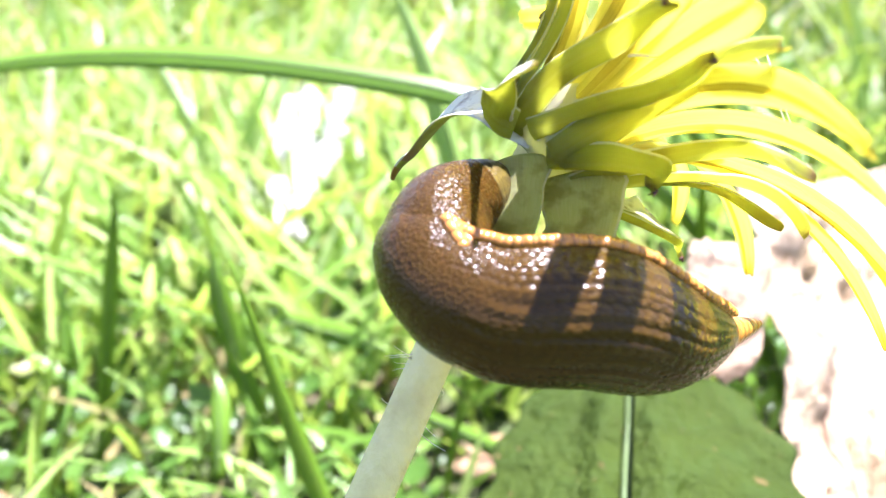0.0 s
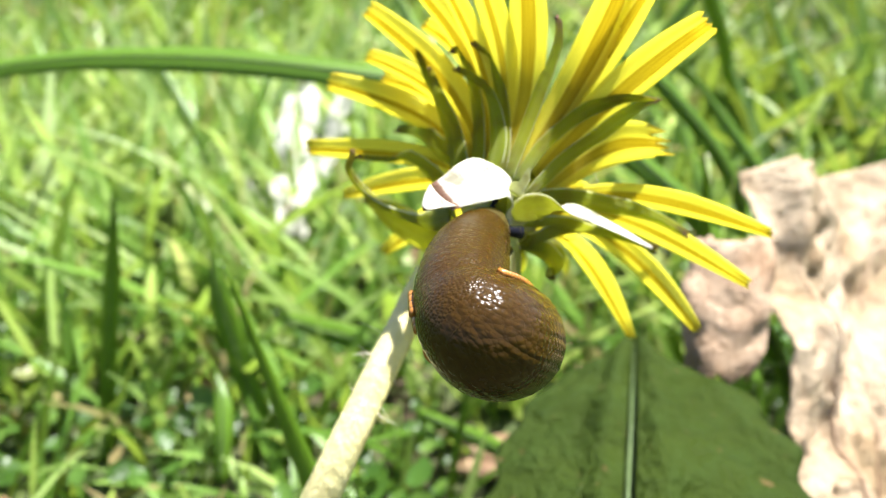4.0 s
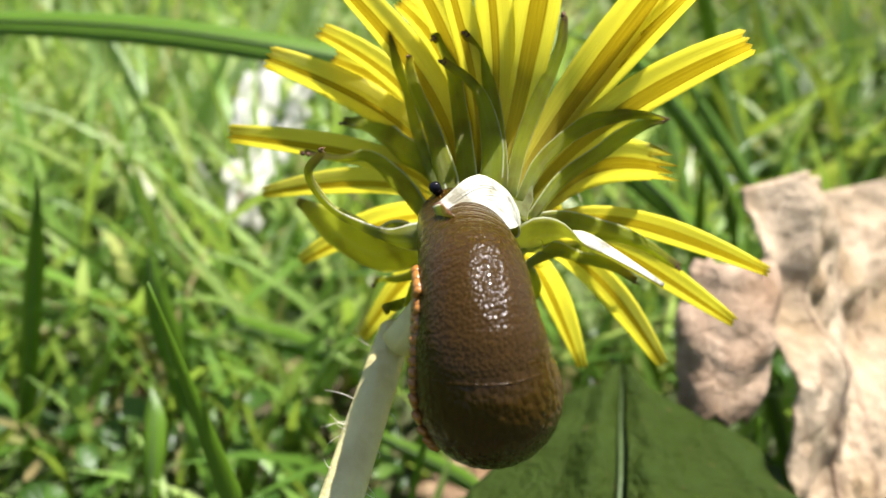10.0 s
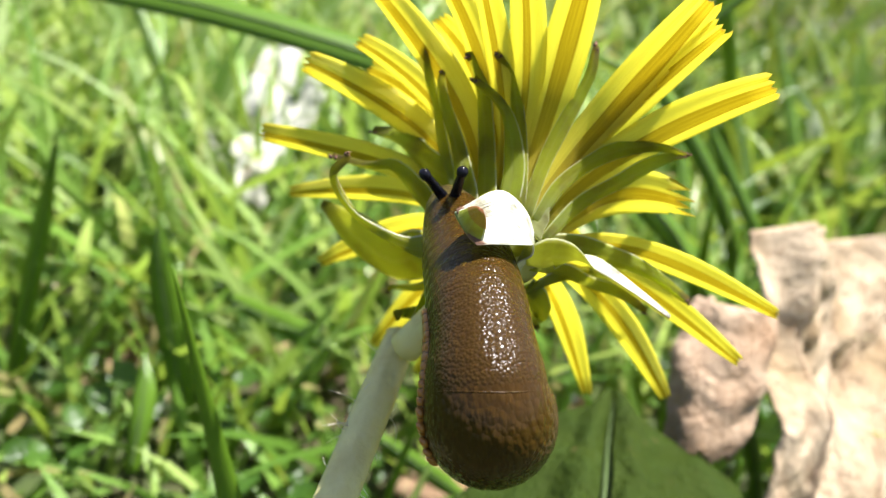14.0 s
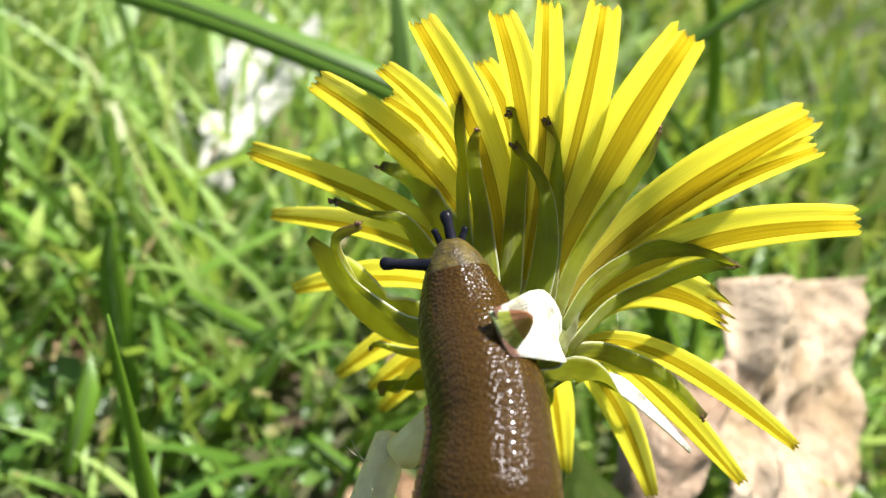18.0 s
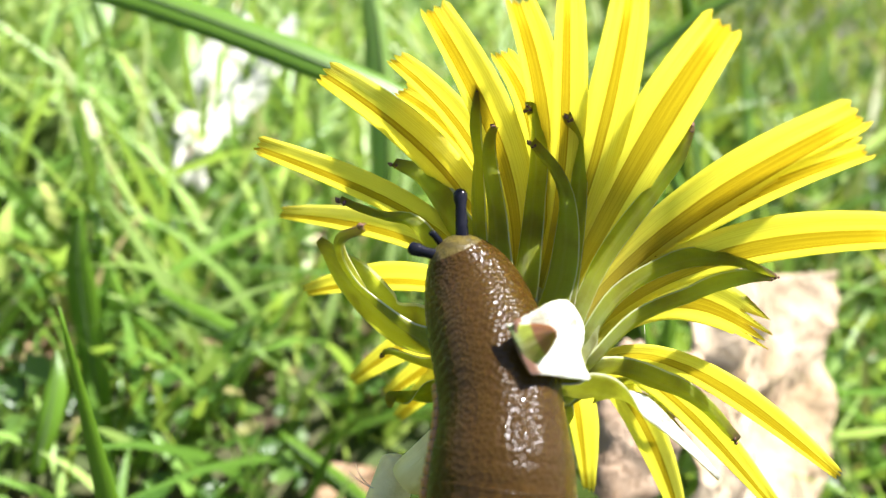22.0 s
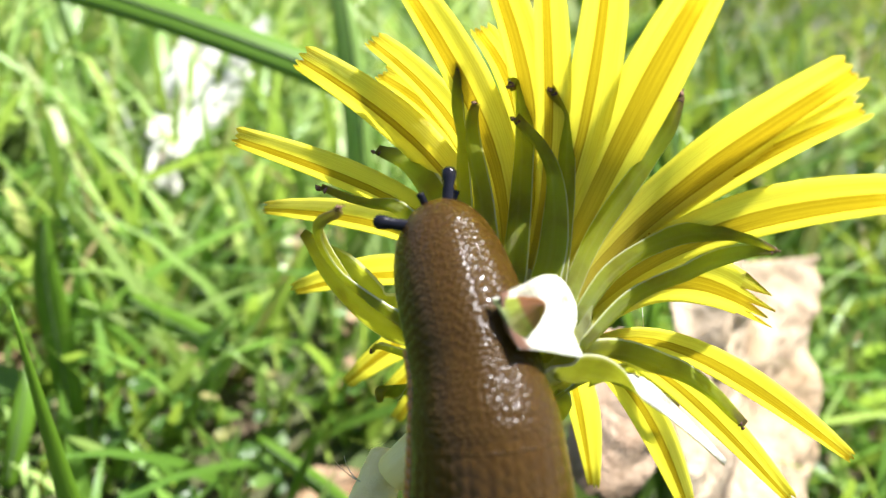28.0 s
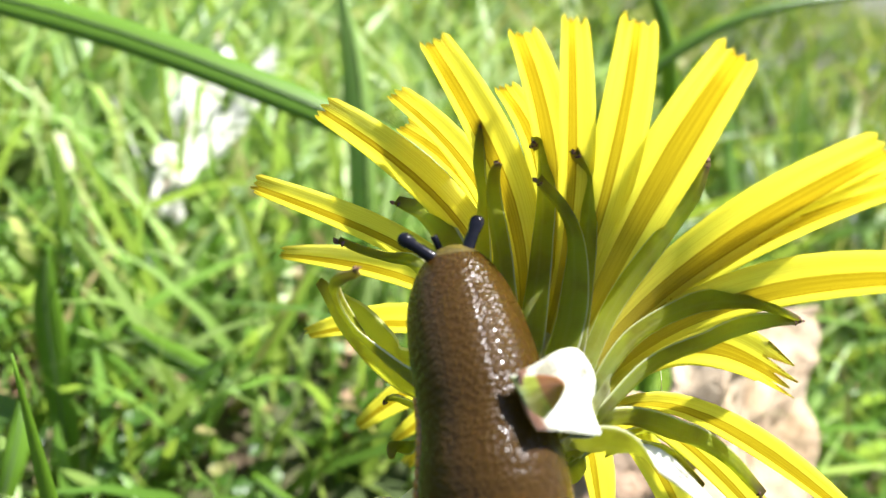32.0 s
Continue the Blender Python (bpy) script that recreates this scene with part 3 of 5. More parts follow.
def strap(name, line, out, width, thick, mats, cup=0.0, across=6, jag=0.0, twist=0.0, ripple=0.0, rng=None, ridge=0.0):
    """A strap-shaped leaf with two skins and edges. line: centre line; out: a direction (or one a row) that its underside faces;
    width: a function of 0..1 along it; cup: how far its edges bend away from the underside, in widths."""
    n = len(line)
    tan = unit(np.gradient(line, axis=0))
    out = np.broadcast_to(np.asarray(out, float), line.shape)
    side = unit(np.cross(tan, out))
    nor = unit(np.cross(side, tan))
    verts, uvs = [], []
    teeth = [(0.7 if j % 2 else -0.5) + rng.uniform(-0.4, 0.4) for j in range(across + 1)] if rng else [0] * (across + 1)
    for skin in (0, 1):
        for i in range(n):
            f = i / (n - 1)
            a = twist(f) if callable(twist) else twist * f
            sd = side[i] * math.cos(a) + nor[i] * math.sin(a)
            nr = nor[i] * math.cos(a) - side[i] * math.sin(a)
            w = width(f)
            hollow = cup(f) if callable(cup) else cup
            for j in range(across + 1):
                u = j / across * 2 - 1
                p = line[i] + sd * (u * w / 2) - nr * (hollow * w * u * u)
                p = p + nr * (ripple * math.sin(9 * f + 3 * u) * w) + nr * (ridge * w * abs(math.sin(u * 4.7)))
                if i == n - 1 and jag:
                    p = p + tan[i] * jag * teeth[j]
                p = p + nr * (thick / 2 if skin == 0 else -thick / 2) * (1 - 0.75 * u * u)
                verts.append(p)
                uvs.append((j / across, f))
    faces, slots = [], []
    m, base = across + 1, n * (across + 1)
    for i in range(n - 1):
        for j in range(across):
            q = i * m + j
            faces.append((q, q + 1, q + m + 1, q + m))
            slots.append(0)
            faces.append((base + q + m, base + q + m + 1, base + q + 1, base + q))
            slots.append(1 if len(mats) > 1 else 0)
    rim = [j for j in range(m)] + [i * m + across for i in range(1, n)] + [(n - 1) * m + j for j in range(across - 1, -1, -1)] + [i * m for i in range(n - 2, 0, -1)]
    for a, b in zip(rim, rim[1:] + rim[:1]):
        faces.append((b, a, base + a, base + b))
        slots.append(0)
    return mesh_of(name, verts, faces, mats, uvs, slots)


def tube(name, line, radius, mats, around=16, rough=0.0, rng=None):
    n = len(line)
    tan = unit(np.gradient(line, axis=0))
    ref = np.array((1.0, 0.2, 0.1))
    verts, faces = [], []
    for i in range(n):
        a = unit(np.cross(tan[i], ref))
        b = np.cross(tan[i], a)
        r = radius(i / (n - 1))
        for j in range(around):
            an = 2 * math.pi * j / around
            k = 1 + rough * (math.sin(an * 5 + 1) * 0.6 + (noise.noise(Vector((math.cos(an) * 2, math.sin(an) * 2, i * 0.35))) if rough else 0))
            verts.append(line[i] + (a * math.cos(an) + b * math.sin(an)) * r * k)
    for i in range(n - 1):
        for j in range(around):
            faces.append((i * around + j, i * around + (j + 1) % around, (i + 1) * around + (j + 1) % around, (i + 1) * around + j))
    faces += [tuple(range(around))[::-1], tuple((n - 1) * around + j for j in range(around))]
    return mesh_of(name, verts, faces, mats)


MM = 0.001

# ---- the ground ----
def ground_height(x, y):
    far = min(1.0, math.hypot(x, y) / 3)
    return 0.006 * noise.noise(Vector((x * 14, y * 14, 0))) + 0.05 * far * noise.noise(Vector((x * 0.7, y * 0.7, 3)))


def build_ground():
    ticks = [s * 60 * (i / 46) ** 4 for s in (-1, 1) for i in range(47)]
    ticks = sorted(set(round(t, 5) for t in ticks))
    n = len(ticks)
    verts = [(x, y + 0.15, ground_height(x, y + 0.15)) for y in ticks for x in ticks]
    faces = [(j * n + i, j * n + i + 1, (j + 1) * n + i + 1, (j + 1) * n + i) for j in range(n - 1) for i in range(n - 1)]
    tagged(part("ground", mesh_of("ground", verts, faces, SOIL)), "brown garden soil with moss between grass", "ground", kind="structure")


build_ground()


def grass_mesh(name, rng, count, place, tall, wide, bend, mats, segs=5):
    verts, faces, uvs = [], [], []
    for _ in range(count):
        x, y, cap = place(rng)
        h = min(rng.uniform(*tall) * (0.6 + 0.4 * rng.random()), cap)
        w = rng.uniform(*wide) * (0.5 + 0.5 * h / tall[1])
        az, lean, b = rng.uniform(0, 6.283), rng.uniform(0.1, 0.75), rng.uniform(*bend)
        d = np.array((math.cos(az), math.sin(az)))
        turn = rng.uniform(0, 3.14)
        sd = np.array((math.cos(turn), math.sin(turn), 0.0))
        z0 = ground_height(x, y) - 0.004
        o = len(verts)
        for i in range(segs + 1):
            f = i / segs
            s = lean * f + b * f * f
            c = np.array((x + d[0] * h * s * 0.7, y + d[1] * h * s * 0.7, z0 + h * (f - 0.28 * b * f * f * f)))
            ww = w * (0.75 + 0.5 * f - 1.22 * f**3) / 2
            fold = np.array((d[0], d[1], 0)) * ww * 0.35
            verts += [c - sd * ww, c + fold, c + sd * ww]
            uvs += [(0, f), (0.5, f), (1, f)]
        for i in range(segs):
            q = o + 3 * i
            faces += [(q, q + 1, q + 4, q + 3), (q + 1, q + 2, q + 5, q + 4)]
    return mesh_of(name, verts, faces, mats, uvs)


def place_mid(rng):
    while True:
        x, y = rng.uniform(-0.30, 0.36), rng.uniform(0.20, 0.56)
        if x > 0.07 and y > 0.26 and rng.random() < 0.75:
            continue
        if y < 0.30 and rng.random() < 0.25:
            continue
        return x, y, 0.045 + (y - 0.14) * 0.35


def place_near(rng):
    while True:
        x, y = rng.uniform(-0.22, 0.24), rng.uniform(0.09, 0.22)
        if 0.0 < x < 0.11 and y < 0.165:
            continue
        return x, y, 0.03 if abs(x) < 0.075 and y < 0.15 else 0.045 + max(0, y - 0.14) * 0.35


def place_far(rng):
    while True:
        y = 0.27 + 2.83 * rng.random() ** 1.6
        x = rng.uniform(-0.35 - 0.5 * y, 0.12 * y + 0.09)
        if y > 0.5 or x > 0.08:
            return x, y, 0.12


def place_shade_grass(rng):
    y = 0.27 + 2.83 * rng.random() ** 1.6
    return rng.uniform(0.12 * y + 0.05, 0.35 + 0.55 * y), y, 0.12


def place_behind(rng):
    while True:
        x, y = rng.uniform(-0.8, 0.8), rng.uniform(-0.6, 0.2)
        if abs(x) < 0.09 and y > -0.09:
            continue
        if abs(x) < 0.3 and y > 0.09:
            continue
        return x, y, 0.06


def place_around(rng):
    while True:
        a, r = rng.uniform(0, 6.283), 0.42 + 3.3 * rng.random() ** 1.3
        x, y = r * math.sin(a), 0.1 + r * math.cos(a)
        if y < 0.27 or abs(x) > 0.35 + 0.52 * y or y > 3.1:
            return x, y, 0.1


def build_grass():
    rng = random.Random(11)
    for nm, count, where, tall, wide, bend, label, mat in (
        ("lawn_grass", 1150, place_near, (0.03, 0.10), (0.0020, 0.0056), (0.0, 1.1), "green lawn grass close to the plant, its shade put into the colour", NEAR_GRASS),
        ("lawn_grass", 3900, place_mid, (0.035, 0.11), (0.0022, 0.0062), (0.0, 1.1), "fresh green lawn grass, blades crossing and bent", GRASS),
        ("lawn_grass", 6500, place_far, (0.05, 0.12), (0.0045, 0.0095), (0.0, 1.2), "green lawn grass farther off, dimmed in its colour", FAR_GRASS),
        ("lawn_grass", 2600, place_shade_grass, (0.05, 0.12), (0.0045, 0.0095), (0.0, 1.2), "patch of green lawn grass farther off, shade put into its colour", SHADE_GRASS),
        ("lawn_grass", 5200, place_behind, (0.03, 0.07), (0.003, 0.006), (0.0, 1.2), "short green lawn grass around the plant", GRASS),
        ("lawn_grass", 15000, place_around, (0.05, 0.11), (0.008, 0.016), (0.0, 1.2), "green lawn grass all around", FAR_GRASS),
    ):
        tagged(part(nm, grass_mesh(nm, rng, count, where, tall, wide, bend, mat)), label, "grass", kind="stuff")


build_grass()


def build_cover():
    """Small round leaves close to the soil."""
    rng = random.Random(17)
    verts, faces, uvs = [], [], []
    for _ in range(5600):
        x, y = rng.uniform(-0.26, 0.30), 0.09 + 0.40 * rng.random() ** 1.2
        if abs(x - 0.05) < 0.05 and y < 0.17:
            continue
        z = ground_height(x, y) + rng.uniform(0.001, 0.022)
        size, az = rng.uniform(0.0018, 0.0045), rng.uniform(0, 6.283)
        up = Vector((rng.uniform(-0.6, 0.6), rng.uniform(-0.7, 0.5), 1)).normalized()
        a = up.cross(Vector((math.cos(az), math.sin(az), 0.1))).normalized()
        c = up.cross(a)
        o = len(verts)
        verts.append(Vector((x, y, z)) - up * size * 0.25)
        uvs.append((0.5, 0.5))
        for i in range(8):
            an = i / 8 * 6.283
            r = size * (0.75 + 0.35 * math.cos(an)) * (1.3 if i == 0 else 1)
            verts.append(Vector((x, y, z)) + a * r * math.cos(an) + c * r * math.sin(an) * 0.8)
            uvs.append((0.5 + 0.5 * math.cos(an), 0.5 + 0.5 * math.sin(an)))
        faces += [(o, o + 1 + i, o + 1 + (i + 1) % 8) for i in range(8)]
    tagged(part("ground_cover", mesh_of("ground_cover", verts, faces, COVER, uvs)), "small green leaves and moss between the grass", "ground cover", kind="stuff")


build_cover()


def grass_blade(label, points, wide, face=(0, -0.8, 0.6), cup=0.12, mat=None, twist=0.0):
    line = spline(list(range(len(points))), points, np.linspace(0, len(points) - 1, 27))
    me = strap("grass_blade", line, face, lambda f: wide * min(1.0, 0.55 + 1.2 * f, 0.08 + 2.4 * (1 - f)), 0.0004, [mat or BLADE], cup, 4, twist=twist)
    blade = tagged(part("grass_blade", me), label, "grass blade", "single grass blades")
    if wide > 0.0033:
        out = unit(np.array(face, float))
        part("midrib", tube("midrib", line[1:25] + out * 0.0003, lambda f: (0.00007 + 0.045 * wide) * (1 - 0.7 * f), RIB, 6), blade)
    return blade


def build_blades():
    grass_blade("long green grass blade arching behind the flower", [(0.085, 0.160, -0.004), (0.068, 0.161, 0.035), (0.042, 0.162, 0.070), (0.0105, 0.1637, 0.0842), (-0.0203, 0.166, 0.0902), (-0.053, 0.167, 0.0932), (-0.086, 0.1665, 0.0917), (-0.13, 0.164, 0.082), (-0.175, 0.16, 0.055)], 0.0056, (0, -0.75, 0.66))
    grass_blade("dark green pointed grass blade standing near the stem", [(-0.010, 0.098, -0.004), (-0.014, 0.097, 0.03), (-0.020, 0.096, 0.055), (-0.026, 0.095, 0.0805)], 0.0027, (0.3, -1, 0.2))
    grass_blade("upright green grass blade in the lawn", [(-0.080, 0.165, -0.004), (-0.076, 0.165, 0.02), (-0.070, 0.165, 0.05), (-0.066, 0.163, 0.068)], 0.0036, (0.2, -1, 0.2))
    grass_blade("broad light green grass blade", [(-0.036, 0.155, -0.004), (-0.041, 0.157, 0.02), (-0.046, 0.158, 0.045), (-0.047, 0.160, 0.056)], 0.0052, (0, -0.9, 0.5))
    grass_blade("thin upright grass stalk below the flower", [(0.0005, 0.140, -0.004), (0.001, 0.140, 0.015), (0.0035, 0.141, 0.03), (0.005, 0.142, 0.036)], 0.0014, (0, -1, 0.2))
    grass_blade("vivid green grass blade below a dead leaf", [(0.0555, 0.122, -0.004), (0.054, 0.121, 0.018), (0.052, 0.120, 0.034), (0.0505, 0.120, 0.049)], 0.0042, (0, -1, 0.3))
    grass_blade("slanting green grass blade behind the flower", [(0.075, 0.19, -0.004), (0.070, 0.185, 0.05), (0.045, 0.18, 0.085), (0.025, 0.178, 0.094)], 0.0036, (0, -0.9, 0.45))
    grass_blade("long green grass blade leaning", [(0.105, 0.30, -0.004), (0.10, 0.29, 0.05), (0.075, 0.26, 0.1), (0.05, 0.25, 0.125)], 0.0052, (0, -1, 0.3))
    grass_blade("upright grass blade beside a dead leaf", [(0.058, 0.165, -0.004), (0.055, 0.163, 0.03), (0.052, 0.160, 0.06), (0.049, 0.157, 0.078)], 0.0026, (0, -1, 0.2))
    grass_blade("long grass blade leaning over the lawn", [(0.02, 0.25, -0.004), (0.05, 0.25, 0.06), (0.09, 0.26, 0.11), (0.16, 0.27, 0.135)], 0.0034, (0, -1, 0.3))
    grass_blade("broad pale green grass blade", [(0.01, 0.235, -0.004), (0.006, 0.232, 0.04), (-0.004, 0.225, 0.08), (-0.014, 0.220, 0.105)], 0.0085, (0.3, -0.6, 0.7), mat=GRASS)

    grass_blade("tall green grass blade standing behind the flower", [(0.0715, 0.1948, 0.0257), (0.066, 0.2038, 0.0462), (0.0622, 0.2172, 0.0643), (0.0591, 0.2288, 0.0783)], 0.0034, (0, -0.9, 0.4))
    grass_blade("dark green grass blade leaning behind the flower", [(0.106, 0.226, 0.0257), (0.0892, 0.2248, 0.0466), (0.0752, 0.2278, 0.0648), (0.0632, 0.2295, 0.0804)], 0.0036, (0, -0.9, 0.4))
    grass_blade("light green grass blade lying across the lawn", [(0.0761, 0.1913, 0.0433), (0.0591, 0.1905, 0.0526), (0.0478, 0.1889, 0.0605), (0.037, 0.1866, 0.0668)], 0.0042, (0, -0.9, 0.4))
    grass_blade("narrow grass blade standing beside a dead leaf", [(0.0682, 0.1726, 0.0373), (0.068, 0.1777, 0.049), (0.0691, 0.1832, 0.0544), (0.0701, 0.1879, 0.0603)], 0.0018, (0, -0.9, 0.4))
    grass_blade("narrow upright green grass blade", [(-0.0831, 0.1816, -0.0198), (-0.0844, 0.1911, 0.0022), (-0.0843, 0.2029, 0.0169), (-0.0841, 0.214, 0.03)], 0.0048, (0, -0.9, 0.4))
    grass_blade("light green grass blade in the lawn", [(-0.0366, 0.1815, 0.0097), (-0.0497, 0.1888, 0.0254), (-0.0566, 0.198, 0.0335), (-0.0636, 0.2069, 0.0409)], 0.003, (0, -0.9, 0.4))
    grass_blade("bent green grass blade below the flower", [(-0.0062, 0.1527, 0.0217), (0.0044, 0.1462, 0.0203), (0.0114, 0.1404, 0.0201), (0.0169, 0.1348, 0.0204)], 0.0034, (0, -0.9, 0.4))
    grass_blade("broad green grass blade among small leaves", [(-0.0388, 0.1796, 0.0305), (-0.0283, 0.1736, 0.0301), (-0.0186, 0.1696, 0.0293), (-0.0115, 0.1665, 0.028)], 0.005, (0, -0.9, 0.4))
    grass_blade("young green grass blade near the stem", [(-0.0451, 0.1401, 0.0141), (-0.0448, 0.1437, 0.0223), (-0.0454, 0.1481, 0.0276), (-0.0473, 0.1532, 0.0315)], 0.0042, (0, -0.9, 0.4))
    grass_blade("thin grass blade rising behind the petals", [(0.1375, 0.3001, 0.0237), (0.1328, 0.3105, 0.0473), (0.1283, 0.3243, 0.0664), (0.1214, 0.3401, 0.0898)], 0.0045, (0, -0.9, 0.4))
    grass_blade("green grass blade leaning over the lawn", [(-0.0745, 0.2693, 0.0329), (-0.0837, 0.2777, 0.0516), (-0.0947, 0.2899, 0.0661), (-0.1077, 0.3023, 0.0812)], 0.004, (0, -0.9, 0.4))

build_blades()


# ---- leaves on the ground ----
def leaf_sheet(name, nu, nv, where, mats, thick=0.0006, keep=None):
    """A thin leaf with two skins over the unit square; keep(u, v) cuts its outline and holes."""
    pts = [[np.array(where(i / nu, j / nv)) for i in range(nu + 1)] for j in range(nv + 1)]
    P = np.array(pts)
    du, dv = np.gradient(P, axis=1), np.gradient(P, axis=0)
    N = unit(np.cross(du, dv))
    verts = list((P + N * thick / 2).reshape(-1, 3)) + list((P - N * thick / 2).reshape(-1, 3))
    uvs = [(i / nu, j / nv) for j in range(nv + 1) for i in range(nu + 1)] * 2
    m, base = nu + 1, (nu + 1) * (nv + 1)
    cells = {(i, j) for i in range(nu) for j in range(nv) if keep is None or keep((i + 0.5) / nu, (j + 0.5) / nv)}
    faces, slots = [], []
    for i, j in sorted(cells):
        q = j * m + i
        faces.append((q, q + 1, q + m + 1, q + m))
        faces.append((base + q + m, base + q + m + 1, base + q + 1, base + q))
        slots += [0, len(mats) - 1]
        for di, dj, a, b in ((0, -1, q, q + 1), (1, 0, q + 1, q + m + 1), (0, 1, q + m + 1, q + m), (-1, 0, q + m, q)):
            if (i + di, j + dj) not in cells:
                faces.append((b, a, base + a, base + b))
                slots.append(0)
    me = mesh_of(name, verts, faces, mats, uvs, slots)
    bm = bmesh.new()
    bm.from_mesh(me)
    bmesh.ops.delete(bm, geom=[v for v in bm.verts if not v.link_faces], context="VERTS")
    bm.to_mesh(me)
    bm.free()
    return me


def build_plantain():
    tip, foot = np.array((0.0320, 0.1287, 0.0541)), np.array((0.0193, 0.0715, 0.0462))
    side = np.array((0.97, -0.22, 0.06))

    def where(u, v):
        a = max(0.0, 1 - v)
        half = 0.0242 * math.sin(math.pi * min(1, 0.08 + 0.92 * a ** 0.62) * 0.62) ** 1.05 * (1.0 if a > 0.02 else 0.6)
        half *= 1 - 0.35 * max(0, a - 0.75) / 0.25
        s = (u - 0.5) * 2
        half *= (0.78 if s < 0 else 1.0) * (1 + 0.05 * math.sin(v * 31 + 2 * s))
        c = foot + (tip - foot) * v
        z = -0.0035 * abs(s) ** 1.6 + 0.0022 * math.exp(-((abs(s) - 0.18) / 0.12) ** 2) + 0.0012 * noise.noise(Vector((u * 5, v * 6, 2))) - 0.004 * v**6
        return c + side * half * s + np.array((0, 0, z))

    leaf = tagged(part("plantain_leaf", leaf_sheet("plantain_leaf", 44, 48, where, [LEAF])), "broad dark green leaf with a pale midrib", "leaf")
    stalk = bezier([(0.0193, 0.0725, 0.0457), (0.018, 0.062, 0.043), (0.018, 0.056, 0.018), (0.018, 0.055, -0.006)], 10)
    rib = [np.array(where(0.5, v)) + np.array((0, 0, 0.0001)) for v in np.linspace(0.0, 0.97, 24)]
    part("midrib", tube("midrib", np.array(rib), lambda f: 0.0003 * (1 - 0.7 * f) + 0.0001, RIB, 8), leaf, "pale raised midrib")
    for u in (0.14, 0.3, 0.7, 0.86):
        vein = np.array([np.array(where(u, v)) + np.array((0, 0, 0.0002)) for v in np.linspace(0.02, 0.86, 24)])
        part("vein", tube("vein", vein, lambda f: 0.00016 * (1 - 0.6 * f), LEAF, 6), leaf)
    part("leaf_stalk", tube("leaf_stalk", stalk, lambda f: 0.0016 + 0.0006 * f, BLADE, 8), leaf)


build_plantain()


def build_dead_leaf():
    tl, tr = np.array((0.0505, 0.147, 0.0735)), np.array((0.099, 0.186, 0.064))
    bl, br = np.array((0.058, 0.098, 0.022)), np.array((0.098, 0.132, 0.008))

    def where(u, v):
        p = (tl * (1 - u) + tr * u) * v + (bl * (1 - u) + br * u) * (1 - v)
        n = noise.noise(Vector((u * 2.2, v * 2.8, 5))) * 0.009 + noise.noise(Vector((u * 5 + v * 2, v * 6, 8))) * 0.0035 + noise.noise(Vector((u * 15, v * 19, 1))) * 0.0010 + noise.noise(Vector((u * 30, v * 36, 4))) * 0.0004
        fold = 0.0035 * math.exp(-((u - 0.30 + 0.18 * v) / 0.05) ** 2) - 0.003 * math.exp(-((v - 0.25 - 0.5 * u) / 0.07) ** 2) + 0.006 * (u - 0.5) ** 2
        return p + np.array((0.577, -0.577, 0.577)) * (n + fold)

    def keep(u, v):
        e = 0.20 * noise.noise(Vector((u * 4, v * 5, 4))) + 0.06 * noise.noise(Vector((u * 15, v * 17, 4)))
        if v > 0.93 + 0.4 * e - 0.20 * math.exp(-((u - 0.36) / 0.11) ** 2) - 1.2 * max(0.0, 0.12 - u) - 1.0 * max(0.0, u - 0.86):
            return False
        if u < 0.05 + 0.5 * e + 0.12 * max(0.0, 0.55 - v) or u > 0.93 + e or v < 0.02 + e:
            return False
        return math.hypot((u - 0.27) / 0.045, (v - 0.60) / 0.05) > 1 + 3 * e

    leaf = tagged(part("dead_leaf", leaf_sheet("dead_leaf", 84, 90, where, [DEAD])), "crumpled dry tan leaf with a small hole", "dead leaf")

    for k, (u0, u1) in enumerate(((0.24, 0.14), (0.45, 0.62), (0.62, 0.86))):
        vein = np.array([np.array(where(u0 + (u1 - u0) * f, 0.12 + 0.72 * f)) + np.array((0.577, -0.577, 0.577)) * 0.0003 for f in np.linspace(0, 1, 30)])
        part("vein", tube("vein", vein, lambda f: 0.00055 * (1 - 0.7 * f), DEAD_UNDER, 6), leaf)

    def curl(u, v):
        a = (u - 0.5) * 2.9
        c = np.array((0.0493, 0.1373, 0.0674)) * v + np.array((0.0436, 0.1209, 0.0482)) * (1 - v)
        r = 0.0067 * (0.62 + 0.5 * math.sin(math.pi * min(1, 0.15 + 0.8 * (1 - v))))
        n = 0.0012 * noise.noise(Vector((u * 4, v * 5, 9))) + 0.0003 * noise.noise(Vector((u * 22, v * 22, 9)))
        return c + np.array((math.sin(a), -math.cos(a) * 0.9, math.cos(a) * 0.25)) * (r + n)

    def curl_keep(u, v):
        e = 0.04 * noise.noise(Vector((u * 6, v * 6, 6)))
        return 0.04 + e < u < 0.95 + e and 0.03 + e < v < 0.96 + e

    part("curled_lobe", leaf_sheet("curled_lobe", 36, 40, curl, [DEAD_UNDER], 0.0006, curl_keep), leaf, "pinkish brown curled lobe")

    def low(u, v):
        c = np.array((0.040 + 0.034 * u, 0.094 + 0.01 * v - 0.004 * u, 0.026 + 0.012 * v + 0.004 * math.sin(u * 3)))
        return c + np.array((0, -0.3, 0.9)) * 0.003 * noise.noise(Vector((u * 4, v * 4, 3)))

    tagged(part("dead_leaf", leaf_sheet("dead_leaf_small", 30, 24, low, [DEAD], 0.0006, lambda u, v: v < 0.5 + 0.4 * math.sin(u * 3.1) + 0.2 * noise.noise(Vector((u * 7, v, 1))))), "small dry brown leaf lying on the ground", "dead leaf")


build_dead_leaf()


